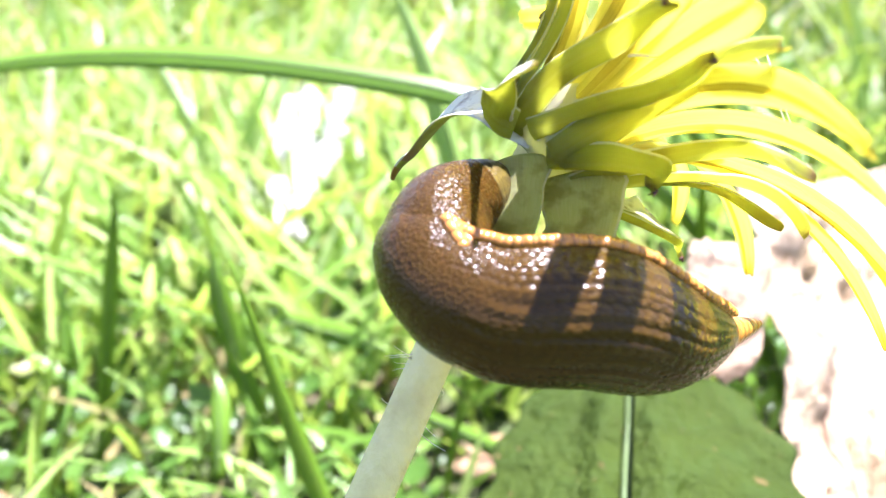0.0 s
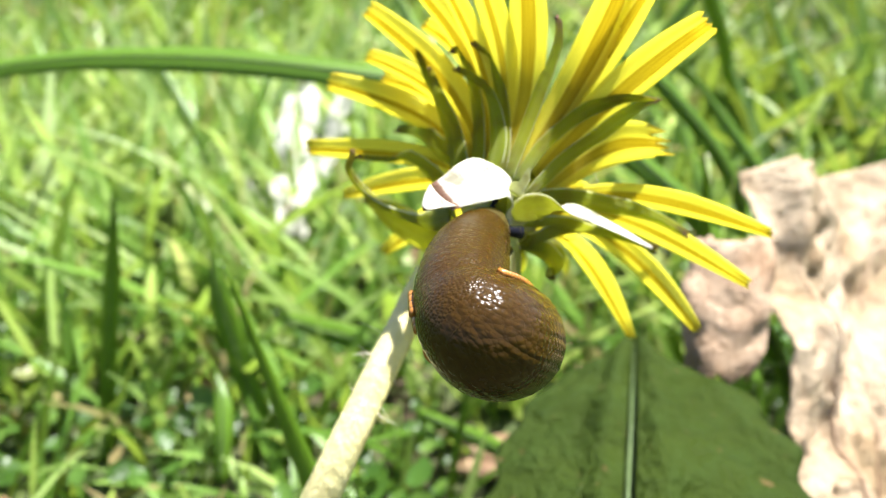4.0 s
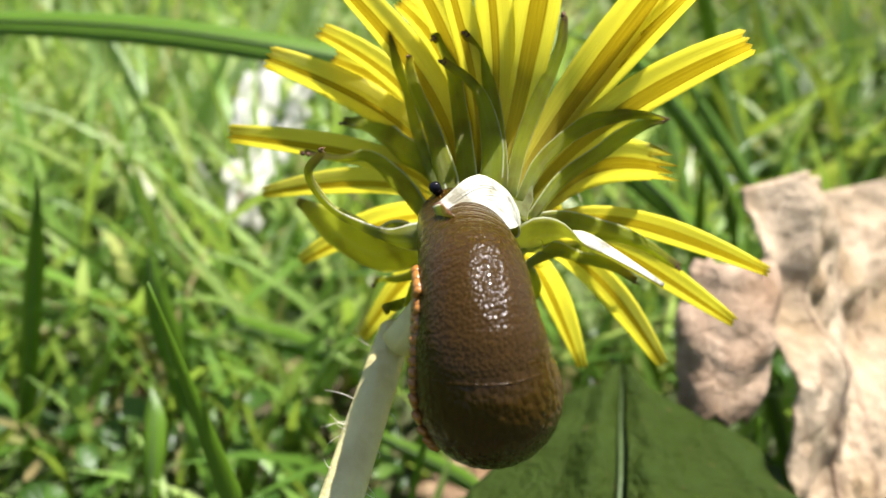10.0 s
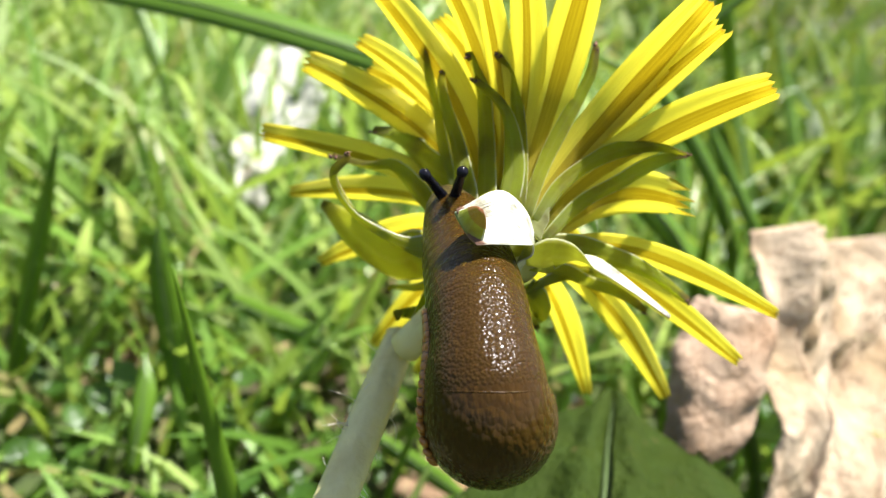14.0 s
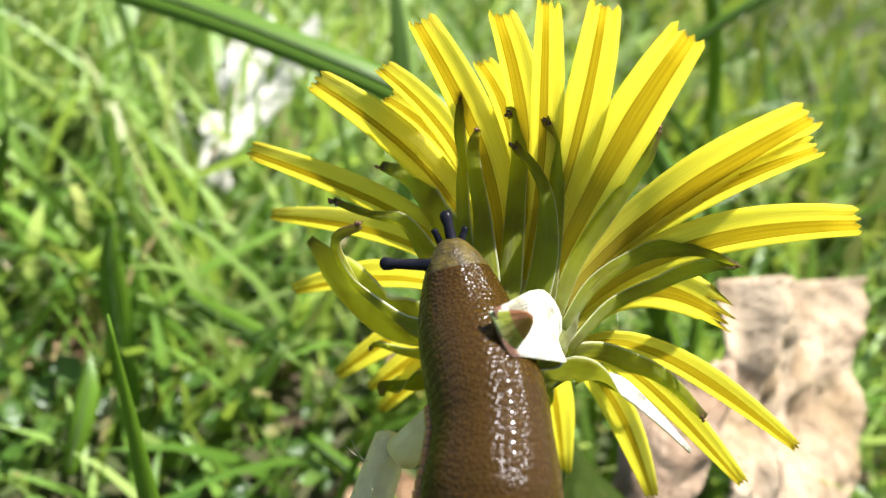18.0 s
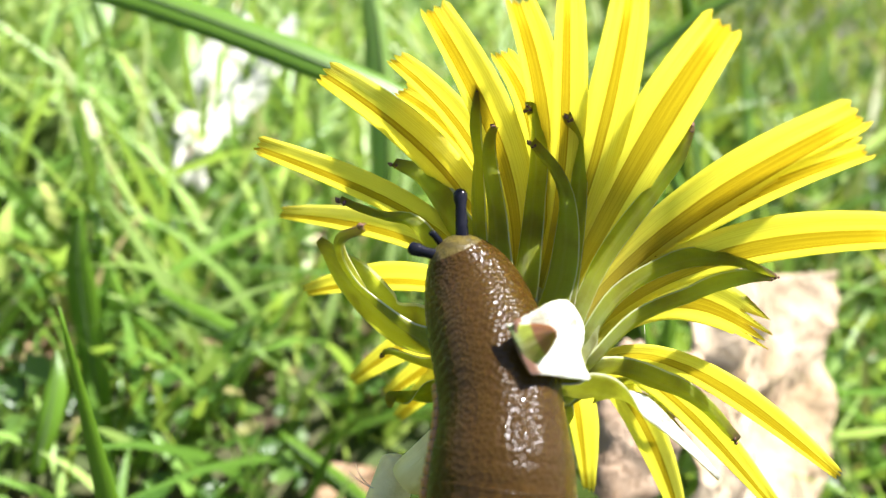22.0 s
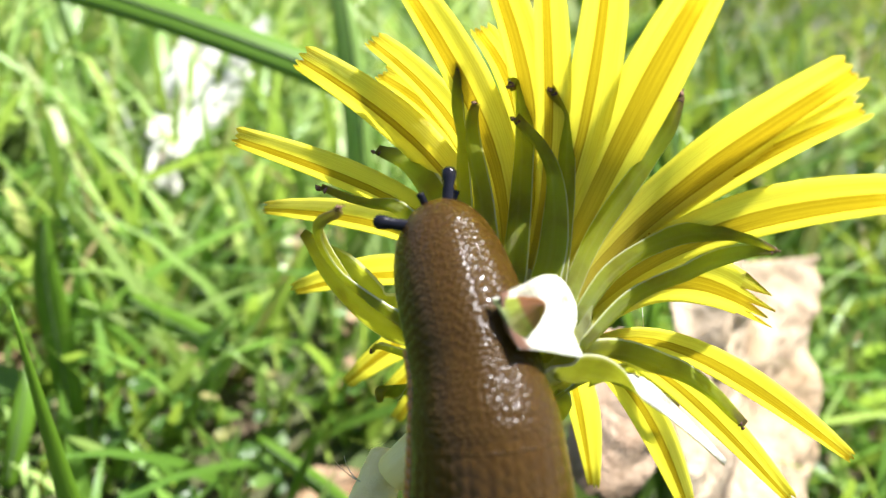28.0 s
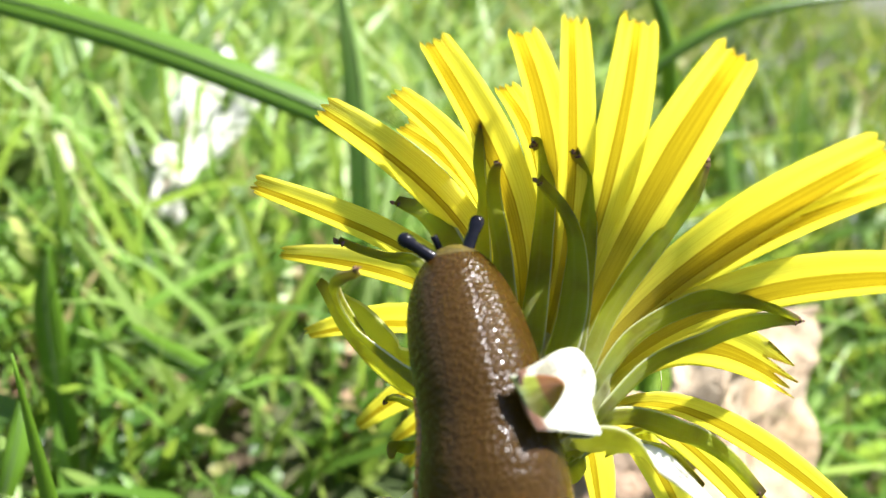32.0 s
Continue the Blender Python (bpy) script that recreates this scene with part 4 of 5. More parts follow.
def build_pale_leaf():
    """A torn, bleached leaf: a standing middle piece and two lobes bent away from the sun."""
    def sheet(base, end, across, half, bow, seed):
        base, end, across = np.array(base), np.array(end), unit(np.array(across))

        def where(u, v):
            s = (u - 0.5) * 2
            w = half * (0.35 + 0.65 * math.sin(math.pi * (0.08 + 0.84 * v)) ** 0.8) * (1 + 0.25 * noise.noise(Vector((v * 4, seed, 1))))
            lift = 0.006 * noise.noise(Vector((u * 3, v * 4, seed))) - bow * s * s + 0.002 * noise.noise(Vector((u * 9, v * 10, seed)))
            return base + (end - base) * v + across * w * s + np.array((0, -0.7, 0.6)) * lift

        def keep(u, v):
            e = noise.noise(Vector((u * 6, v * 8, seed)))
            return abs(u - 0.5) < 0.40 + 0.28 * e and 0.04 < v + 0.12 * e < 0.97 and noise.noise(Vector((u * 9, v * 11, seed + 5))) < 0.42

        return where, leaf_sheet("pale_leaf", 30, 44, where, [PALE], 0.0006, keep)

    where, me = sheet((-0.0485, 0.240, 0.026), (-0.0500, 0.302, 0.061), (0.95, -0.2, 0.0), 0.0098, 0.003, 2.0)
    leaf = tagged(part("pale_leaf", me), "torn bleached pale dry leaf shining in the sun", "dead leaf")
    part("midrib", tube("midrib", np.array([np.array(where(0.5, v)) + np.array((0, -0.0004, 0.0004)) for v in np.linspace(0.1, 0.9, 20)]), lambda f: 0.0004 * (1 - 0.6 * f), DEAD_UNDER, 6), leaf)
    part("torn_lobe", sheet((-0.0500, 0.250, 0.024), (-0.0760, 0.285, 0.040), (0.5, -0.2, -0.8), 0.0060, 0.004, 7.0)[1], leaf)
    part("torn_lobe", sheet((-0.0440, 0.262, 0.034), (-0.0330, 0.300, 0.064), (0.6, 0.3, -0.7), 0.0055, 0.004, 11.0)[1], leaf)

    def wide(u, v):
        s, f = (u - 0.5) * 2, v
        c = np.array((-0.105 + 0.02 * f, 0.235 + 0.01 * f, 0.012 + 0.028 * f))
        return c + np.array((0.9, -0.3, 0.1)) * 0.012 * s * math.sin(3.1 * (0.06 + 0.9 * f)) ** 0.8 + np.array((0, 0, -0.003)) * s * s

    tagged(part("broad_leaf", leaf_sheet("broad_leaf", 16, 16, wide, [LEAF])), "small broad dark green leaf among the grass", "leaf")


build_pale_leaf()


def build_litter():
    rng = random.Random(5)
    for i in range(46):
        y = rng.uniform(0.12, 0.36)
        x = rng.uniform(-0.12 - 0.3 * y, 0.05) if i % 4 else rng.uniform(0.1, 0.2)
        size, az = rng.uniform(0.005, 0.013), rng.uniform(0, 6.28)
        c, s, seed = math.cos(az), math.sin(az), i * 1.7

        def where(u, v):
            a, b = (u - 0.5) * size * 2, (v - 0.5) * size * (1 - 0.7 * abs(u - 0.5))
            return (x + a * c - b * s, y + a * s + b * c, ground_height(x, y) + 0.004 + size * 0.35 * noise.noise(Vector((u * 2 + seed, v * 2, seed))))

        tagged(part("litter_leaf", leaf_sheet("litter_leaf", 7, 6, where, [LITTER], 0.0004)), "small brown withered leaf scrap on the soil", "leaf scrap", "leaf scraps on the soil")


build_litter()

# ---- the dandelion, in millimetres about its flower head ----
AXIS = unit((0.261, 0.944, 0.201))
RIGHT = unit((0.964, -0.267, 0.0))
UP = unit(np.cross(RIGHT, AXIS))
HEART = np.array((-1.7, 3.5, 0.6))


def on_head(az, r, h):
    """A place by its angle round the head (0: up, 90: right), its distance from the axis and its height along it."""
    a = radians(az)
    return (HEART + AXIS * h + (RIGHT * math.sin(a) + UP * math.cos(a)) * r) * MM


def outward(az, tilt):
    """The way that faces away from the petals, tilted outward."""
    a = radians(az)
    return -AXIS * math.cos(tilt) + (RIGHT * math.sin(a) + UP * math.cos(a)) * math.sin(tilt)


dandelion = tagged(new("dandelion"), "yellow dandelion in flower seen from below, on a pale stem", "flower")

# angle, reach, height of the tip, width, in millimetres
OUTER_PETALS = [
    (-82.5, 25.6, 0.8, 2.7), (-64.6, 23.9, 3.1, 3.3), (-54, 21.0, 5.0, 2.6), (-39, 22.9, 3.2, 3.2), (-24.4, 21.9, 4.0, 2.9), (-15.1, 23.0, 3.0, 2.4),
    (-6, 23.4, 3.2, 3.1), (8, 23.4, 3.4, 3.7), (31.6, 24.0, 4.1, 3.5), (37.5, 23.0, 4.6, 2.8), (52, 23.8, 3.6, 3.3),
    (102.5, 24.4, 2.0, 2.6), (116.4, 24.4, 1.4, 2.8), (137.4, 24.3, 2.2, 2.9), (157.8, 23.0, 4.0, 2.8), (-158, 29, 6.5, 2.8), (-146, 29, 6.0, 3.0), (-120, 24.5, 3.6, 3.0), (-99, 24.2, 2.6, 2.6), (-153, 28, 7, 2.6),
]


def petal(az, r, h, w, rng, lift=0.0, bite=False, inner=False):
    if inner:
        points = [on_head(az, 2.0, -3.0), on_head(az, 0.35 * r, 0.45 * h), on_head(az, 0.75 * r, 0.95 * h), on_head(az, r, h)]
    else:
        points = [on_head(az, 3.2, -4.5), on_head(az, 6.2, 4.6 + lift * 0.5), on_head(az + rng.uniform(-3, 3), 0.6 * r, h + 3.0 + lift), on_head(az, r, h)]
    line = bezier(points, 14)
    shape = lambda f: w * MM * (0.45 + 0.75 * math.sin(min(1.0, f * 1.35) * 1.57) * 0.85 - (0.62 if abs(az) > 85 else 0.36) * (max(0, f - 0.66) / 0.34) ** 1.7)
    me = strap("petal", line, outward(az, 0.35), shape, 0.00022, [PETAL_BACK, PETAL_FRONT], rng.uniform(0.08, 0.22), 8, 0.0004 if not bite else 0.002, rng.uniform(-0.15, 0.15), rng.uniform(0, 0.015), rng, 0.05)
    return part("petal", me, dandelion)


def build_flower():
    rng = random.Random(3)
    for az, r, h, w in OUTER_PETALS:
        petal(az, r, h, w, rng)
    petal(78, 14.0, 4.0, 4.2, rng, bite=True)
    # second row, a little shorter, lying behind the first
    for az, r, h, w in ((-60, 19.0, 6.0, 2.6), (-33, 18.0, 6.0, 2.6)):
        petal(az, r, h, w, rng, 1.0)
    # inner florets that open towards the far side
    for ring, (count, reach, high) in enumerate(((8, 7.0, 7.5), (5, 4.0, 8.0))):
        for i in range(count):
            az = 360 * (i + 0.5 * (ring % 2)) / count + rng.uniform(-5, 5)
            petal(az, reach * rng.uniform(0.88, 1.08), high + rng.uniform(-1, 1), rng.uniform(2.0, 2.6), rng, inner=True)

    # green cup below the petals
    ring = [(-7.0, 1.5), (-6.4, 3.0), (-5.4, 3.8), (-4.0, 4.1), (-2.0, 4.2), (-0.5, 4.0), (0.2, 2.6), (0.4, 0.3)]
    verts = [on_head(a * 15, r, h) for h, r in ring for a in range(24)]
    faces = [(i * 24 + j, i * 24 + (j + 1) % 24, (i + 1) * 24 + (j + 1) % 24, (i + 1) * 24 + j) for i in range(len(ring) - 1) for j in range(24)]
    faces.append(tuple(range(24)))
    part("cup", mesh_of("cup", verts, faces, BRACT_OUT, [(a / 24 * 5, h / 16 + 0.45) for h, r in ring for a in range(24)]), dandelion, "green cup under the petals")


build_flower()


def bract(points, wide, face, cup=0.12, twist=0.0, label="", ripple=0.0, rng=random.Random(8), blunt=0.26, mats=None, roll=0.75, kink=0.5, widths=None):
    """A bract along a curve: broad and silvery at its root, rolled up into a narrow withered tip."""
    if widths:
        line = spline(list(range(len(points))), [on_head(*p) if len(p) == 3 else np.array(p[1:]) * MM for p in points], np.linspace(0, len(points) - 1, 23))
    else:
        line = bezier([on_head(*p) for p in points] if len(points[0]) == 3 else [np.array(p[1:]) * MM for p in points], 22)
    wob = rng.uniform(0, 6)
    for i, p in enumerate(line):
        f = i / 22
        line[i] = p + np.array((math.sin(8 * f + wob), math.sin(7 * f + 2 * wob), math.cos(9 * f + wob))) * MM * kink * f * f
    shape = lambda f: 0.76 * wide * MM * float(np.interp(f, (0, 0.15, 0.4, 0.62, 0.85, 0.96, 1.0), (0.95, 1.12, 0.88, blunt + (0.85 - blunt) * 0.5, blunt + (0.85 - blunt) * 0.15, blunt, blunt * 0.5))) * (1 + 0.06 * math.sin(11 * f + wob))
    slim = (lambda f: MM * float(np.interp(f, np.linspace(0, 1, len(widths)), widths)) * (1.2 - 0.36 * f + 0.09 * math.sin(13 * f + wob))) if widths else shape
    hollow = lambda f: cup + (math.copysign(roll, cup) - cup) * min(1.0, max(0.0, (f - 0.45) / 0.4))
    me = strap("bract", line, face, slim, 0.00032, mats or [BRACT_OUT, BRACT_LINING], hollow, 8, 0.0, twist, ripple, rng)
    ob = part("bract", me, dandelion, label)
    if widths and roll > 0.3:
        # a crumpled dry nub where the tip has withered
        end, way = line[-1], unit(line[-1] - line[-2])
        size = rng.uniform(0.20, 0.32) * MM
        nub = np.array([end + way * size * (2.6 * q - 1.4) + np.array((math.sin(4 * q + wob), math.cos(5 * q + wob), math.sin(3 * q + 2 * wob))) * size * 0.5 * q for q in np.linspace(0, 1, 9)])
        part("withered_tip", tube("withered_tip", nub, lambda q: size * (0.55 + 0.35 * math.sin(9 * q + wob)) * (1 - q**3) + 0.02 * MM, WITHERED, 10, 0.25), ob, "dry brown crumpled tip")
    return ob


def turning(a, b, f0, f1):
    """Ways of a bract's underside, row by row, turning from a to b between two places along it."""
    return np.array([unit(np.array(a) * (1 - g) + np.array(b) * g) for g in np.clip((np.linspace(0, 1, 23) - f0) / (f1 - f0), 0, 1)])


def build_bracts():
    rng = random.Random(21)
    # those below the slug, along the petals: angle, reach, height of the tip, width
    for az, r, h, w in ((131, 15.0, 5.6, 3.3), (172, 14.3, 5.1, 3.3), (-165, 16.0, 5.0, 3.3), (-148, 15.5, 4.0, 3.3)):
        bract([(az, 4.3, -6.2), (az, 6.4, -0.8), (az, 0.66 * r, h - 0.8), (az, 0.86 * r, h - 0.4), (az + rng.uniform(-4, 4), r + 0.6, h - rng.uniform(-0.4, 0.9))], w, outward(az, 0.5), 0.15, rng.uniform(-0.35, 0.35), ripple=0.02)
    # those behind the others
    bract([(-50.0, 4.6, -6.0), (-58.3, 8.6, 1.1), (-48.6, 12.0, 3.1), (-44.9, 14.2, 4.0), (-38.2, 16.0, 4.1)], 1, outward(-48, 0.5), 0.2, 0.3, "thin dark green bract with a pointed tip", widths=(1.2, 1.2, 1.0, 0.9, 0.35))
    bract([(-20.0, 4.5, -6.2), (-23.0, 4.8, -4.3), (-28.0, 7.8, 1.4), (-26.0, 11.1, 4.0), (-27.0, 13.8, 5.4), (-29.0, 14.8, 4.4)], 1, outward(-22, 0.5), 0.12, 0.1, "olive green bract with a brown tip", widths=(1.2, 1.6, 1.7, 1.3, 1.0, 0.6))
    bract([(16.0, 4.7, -5.6), (3.5, 6.1, -1.4), (-5.1, 8.2, 1.6), (-11.6, 12.0, 3.9), (-15.2, 14.5, 3.9)], 1, outward(-5, 0.5), 0.2, -0.2, "thin dark green bract with a pointed tip", widths=(0.9, 1.1, 1.2, 1.1, 0.7))
    bract([(-58.0, 4.6, -6.0), (-63.5, 6.7, -0.7), (-74.0, 10.5, 2.6), (-75.5, 13.9, 4.2), (-76.0, 16.5, 4.8)], 1, outward(-70, 0.5), 0.12, 0.2, "broad green bract with a grey tip", widths=(2.5, 2.7, 2.8, 2.2, 0.7))
    bract([(62.0, 3.1, -6.9), (84.7, 6.2, -3.0), (102.4, 10.4, 0.1), (106.1, 14.2, 1.0), (107.8, 17.2, 1.3)], 1, outward(100, 0.5), 0.15, 0.2, "olive green bract with a dark brown end", widths=(1.8, 1.9, 1.7, 1.3, 0.7))
    bract([(95, 3.7, -6.3), (123, 6.8, -1.3), (126, 11.0, 1.4), (124, 15.2, 2.3)], 1, outward(122, 0.5), 0.15, -0.2, "olive green bract", widths=(1.6, 1.7, 1.4, 0.7))
    # the two whose tips lean together
    bract([(38.0, 4.8, -5.8), (38.2, 6.6, -0.8), (45.4, 9.6, 2.6), (54.6, 12.5, 4.3), (61.8, 14.9, 5.4)], 1, outward(45, 0.6), 0.12, 0.2, "green bract bent in an arc, brown towards its tip", widths=(0.8, 1.15, 1.5, 1.2, 0.7))
    bract([(59.0, 4.5, -6.0), (59.2, 6.9, -0.6), (61.4, 10.5, 2.6), (63.6, 13.0, 4.3), (61.8, 14.7, 5.2)], 1, outward(62, 0.6), 0.12, -0.2, "green bract bent in an arc, brown towards its tip", widths=(0.8, 1.2, 1.6, 1.3, 0.5))
    # upright ones in front, with rolled and withered tips
    bract([(25.0, 4.7, -5.8), (18.7, 6.7, -0.2), (18.4, 10.6, 3.5), (17.0, 13.2, 5.4), (17.7, 15.0, 7.0)], 1, outward(20, 0.5), 0.12, 0.1, "long green bract with a bleached tip", widths=(1.0, 1.2, 1.2, 1.1, 0.7))
    bract([(-46.0, 4.4, -6.4), (-43.6, 5.2, -4.5), (-44.2, 8.2, -0.2), (-39.8, 12.1, 1.6), (-34.4, 14.1, 1.8)], 1, outward(-43, 0.6), 0.1, -0.15, "green bract with a white rim and a withered tip", widths=(1.9, 2.2, 1.7, 1.1, 0.55))
    bract([(8.0, 4.4, -6.8), (4.3, 4.7, -5.4), (-1.4, 6.3, -1.7), (-10.1, 8.9, 0.8), (-18.8, 11.2, 1.9), (-24.5, 13.1, 2.4)], 1, outward(-5, 0.6), 0.1, 0.25, "green bract bent to one side, its tip pinkish brown", widths=(1.7, 2.0, 1.8, 1.2, 1.0, 0.7))
    bract([(43.0, 4.4, -7.0), (40.0, 5.1, -4.9), (37.0, 5.6, -3.0)], 1, outward(36, 0.8), 0.1, 0.3, "small silvery bract", widths=(1.5, 1.2, 0.35), mats=[BRACT_CUT], roll=0.1, kink=0)
    # those to the side, curled
    bract([(-80.0, 4.4, -6.6), (-89.8, 6.7, -2.3), (-81.6, 8.9, -0.9), (-75.4, 12.1, -0.6), (-77.2, 14.7, -0.9), (-77.0, 17.3, -1.5)], 1, outward(-86, 0.6), 0.12, -0.3, "green bract drawn out to a thin brown point", widths=(2.2, 2.3, 2.2, 1.3, 0.7, 0.4))
    bract([(-112.0, 4.5, -6.3), (-115.0, 8.3, -3.8), (-118.0, 12.5, -1.9), (-107.0, 16.8, -0.2), (-98.0, 20.0, 0.6)], 1, outward(-110, 0.15), 0.08, 0.0, "broad grey green bract with a brown tip", widths=(3.4, 4.6, 5.4, 4.8, 1.4), roll=0.12)
    bract([(-90.0, 4.2, -7.0), (-91.5, 6.1, -7.5), (-94.0, 8.4, -6.8), (-88.5, 12.2, -6.1), (-78.0, 14.5, -6.8), (-67.5, 15.6, -7.9), (-56.0, 15.4, -8.8)], 1, outward(-92, 0.9), 0.2, 0.3, "yellowish green bract curling up at its pinkish tip", widths=(2.2, 2.0, 1.5, 1.25, 1.1, 1.0, 0.6), mats=[BRACT_CURL], roll=0.6)
    bract([(-130, 4.6, -6.4), (-136, 9.5, -3.4), (-134, 13.5, -1.6), (-130, 15.6, -1.4)], 1, outward(-134, 0.8), 0.3, 0.5, "small curled bract with a dark torn edge", widths=(1.6, 1.4, 0.7, 0.35), roll=0.7)
    bract([(-140, 4.6, -6.4), (-138, 8.5, -4.8), (-140, 11.5, -5.0), (-136, 12.0, -7.2)], 3.2, outward(-140, 0.8), -0.25, 0.4, "curled green bract with a dark torn edge", mats=[BRACT_OUT])
    bract([(134, 3.6, -6.7), (150, 6.8, -3.6), (153, 9.2, -2.4), (157, 10.3, -3.4)], 1, outward(150, 0.8), 0.3, 0.3, "small curled green bract", widths=(2.0, 2.1, 1.9, 1.0), roll=0.6)
    bract([(84.0, 4.2, -7.0), (68.7, 5.0, -7.5), (73.4, 6.5, -6.9), (83.2, 8.4, -6.1), (93.9, 11.3, -5.8), (98.6, 14.7, -6.0)], 1, turning(outward(95, 0.5), (0.30, 0.30, -0.9), 0.3, 0.62), 0.08, 0.0, "green bract, its pale inner side shining in the sun", widths=(2.4, 3.0, 2.8, 1.6, 1.25, 0.5), roll=0.12, mats=[BRACT_OUT, BRACT_WHITE])
    # two broad stubs bent back over the slug's head
    bract([("mm", -1.3, -4.4, -1.6), ("mm", -0.5, -5.2, -3.4), ("mm", -0.8, -6.4, -5.2), ("mm", -1.9, -7.9, -7.0)], 5.4, (0.82, -0.34, -0.46), 0.10, 0.15, "pale green bract bent back", blunt=0.75, mats=[BRACT_CUT], roll=0.08)
    bract([("mm", -1.8, -1.0, -4.2), ("mm", -1.3, -1.7, -5.8), ("mm", -1.7, -2.6, -7.4), ("mm", -2.6, -3.4, -9.2)], 8.0, (0.82, -0.34, -0.46), 0.08, -0.1, "pale green bract bent back", blunt=0.8, mats=[BRACT_CUT], roll=0.08)
    return bract([("mm", -1.5, -3.0, -1.0), ("mm", -1.3, -4.4, 2.4), ("mm", -2.8, -6.6, 4.3), ("mm", *TIP_HINGE)], 1, (-0.35, 0.45, -0.82), 0.12, 0.0, "broad pale bract reaching out, white in the sun", roll=0.10, kink=0, widths=(0.9, 2.8, 5.0, 4.3), mats=[BRACT_THICK, BRACT_IN])


TIP_HINGE, TIP_END, TIP_FACE = np.array((-6.2, -10.2, 4.1)), np.array((-7.5, -12.1, 3.6)), np.array((0.35, -0.45, 0.82))
reaching_bract = build_bracts()
tip_line = bezier([(0, 0, 0), (TIP_END - TIP_HINGE) * 0.5 + TIP_FACE * 0.35, TIP_END - TIP_HINGE], 14) * MM
bract_tip = part("bract_tip", strap("bract_tip", tip_line, -TIP_FACE, lambda f: 2.9 * MM * (1 - f) ** 0.7 + 0.25 * MM, 0.00034, [BRACT_RED, BRACT_IN], 0.14, 8), reaching_bract, "olive tip of the bract, brown at its point")


STEM_KNEE = np.array((-10.8, -8.9, -8.3))
STEM_RUN = unit((-0.21, -0.89, -0.41))


def build_stem():
    run = bezier([STEM_KNEE, STEM_KNEE + STEM_RUN * 14, STEM_KNEE + STEM_RUN * 30, STEM_KNEE + STEM_RUN * 30 + np.array((-2, 0, -6)), STEM_KNEE + STEM_RUN * 27 + np.array((-6, 6, -24)), STEM_KNEE + STEM_RUN * 27 + np.array((-10, 22, -60)), STEM_KNEE + STEM_RUN * 27 + np.array((-14, 30, -84))], 40)
    line = np.vstack([STEM_KNEE - np.outer(np.linspace(3.0, 0.2, 5), STEM_RUN), run]) * MM
    stem = part("stem", tube("stem", line, lambda f: (1.5 + 0.45 * min(1, f * 2.2)) * MM, STEM, 24, 0.03), dandelion, "pale hollow stem with fine loose fibres")
    rng = random.Random(4)
    for i in range(17):
        f = rng.uniform(-1.0, 15.0)
        p = STEM_KNEE + STEM_RUN * f
        side = unit(np.array((-1.0, -0.3 + rng.uniform(-0.5, 0.5), 0.4))) if i % 4 else unit(np.array((0.9, -0.4, -0.2)))
        a = p + side * 1.6
        ln = rng.uniform(0.6, 2.4)
        pts = [a, a + side * ln * 0.5 + np.array((0, 0, rng.uniform(-0.4, 0.4))), a + side * ln + np.array((rng.uniform(-1.2, 1.2), 0, rng.uniform(-1.8, 1.4)))]
        part("fibre", tube("fibre", bezier(pts, 6) * MM, lambda q: 0.045 * MM * (1 - 0.6 * q), HAIR, 5), stem)
    return stem


stem = build_stem()
NECK_TOP = (HEART - 6.2 * AXIS) * MM
neck = part("stem_neck", tube("stem_neck", np.array([(0, 0, z) for z in np.linspace(-13.0, 1.5, 12)]) * MM, lambda f: (1.5 - 0.15 * f) * MM, STEM, 24, 0.03), dandelion, "pale top of the stem, bent below the flower")

# fine white threads caught on the flower
part("fibre", tube("fibre", bezier([(4.2, 10.8, -3.7), (3.4, 11.4, -5.6), (2.1, 11.3, -7.4), (-0.2, 12.3, -9.4)], 10) * MM, lambda f: 0.035 * MM, HAIR, 6), dandelion, "fine white thread")
part("fibre", tube("fibre", bezier([(3.9, 11.8, -4.0), (3.1, 11.3, -6.9), (0.8, 12.1, -9.0)], 10) * MM, lambda f: 0.03 * MM, HAIR, 6), dandelion, "fine white thread")
part("fibre", tube("fibre", bezier([(6.6, 2.2, -2.0), (6.8, 3.0, -2.3), (6.4, 3.5, -2.7), (6.3, 4.2, -2.6)], 10) * MM, lambda f: 0.1 * MM, HAIR, 6), dandelion, "fine white thread")
part("fibre", tube("fibre", bezier([(6.3, 3.7, -1.1), (6.5, 5.3, -0.4), (5.9, 6.7, 0.8)], 10) * MM, lambda f: 0.02 * MM, HAIR, 6), dandelion, "fine white thread")

# ---- the slug ----
slug = tagged(new("slug"), "glossy brown slug with an orange foot fringe, crawling on the dandelion", "slug")
GIRTH_AT = [0, 0.04, 0.1, 0.16, 0.22, 0.28, 0.34, 0.4, 0.5, 0.6, 0.7, 0.8, 0.9, 0.96, 1.0]
GIRTH = [1.6, 2.3, 3.0, 3.5, 3.75, 3.8, 3.78, 4.02, 4.45, 4.8, 4.8, 4.25, 2.95, 1.85, 0.8]
BEADS = 60


def girth(s):
    return float(spline(GIRTH_AT, np.array(GIRTH)[:, None], s)[0, 0])


def bead_places():
    fine = np.linspace(0, 1, 400)
    step = np.cumsum([1 / (0.6 + girth(s)) for s in fine])
    step = (step - step[0]) / (step[-1] - step[0])
    return np.interp(np.linspace(0, 1, BEADS), step, fine)


PLACES = bead_places()


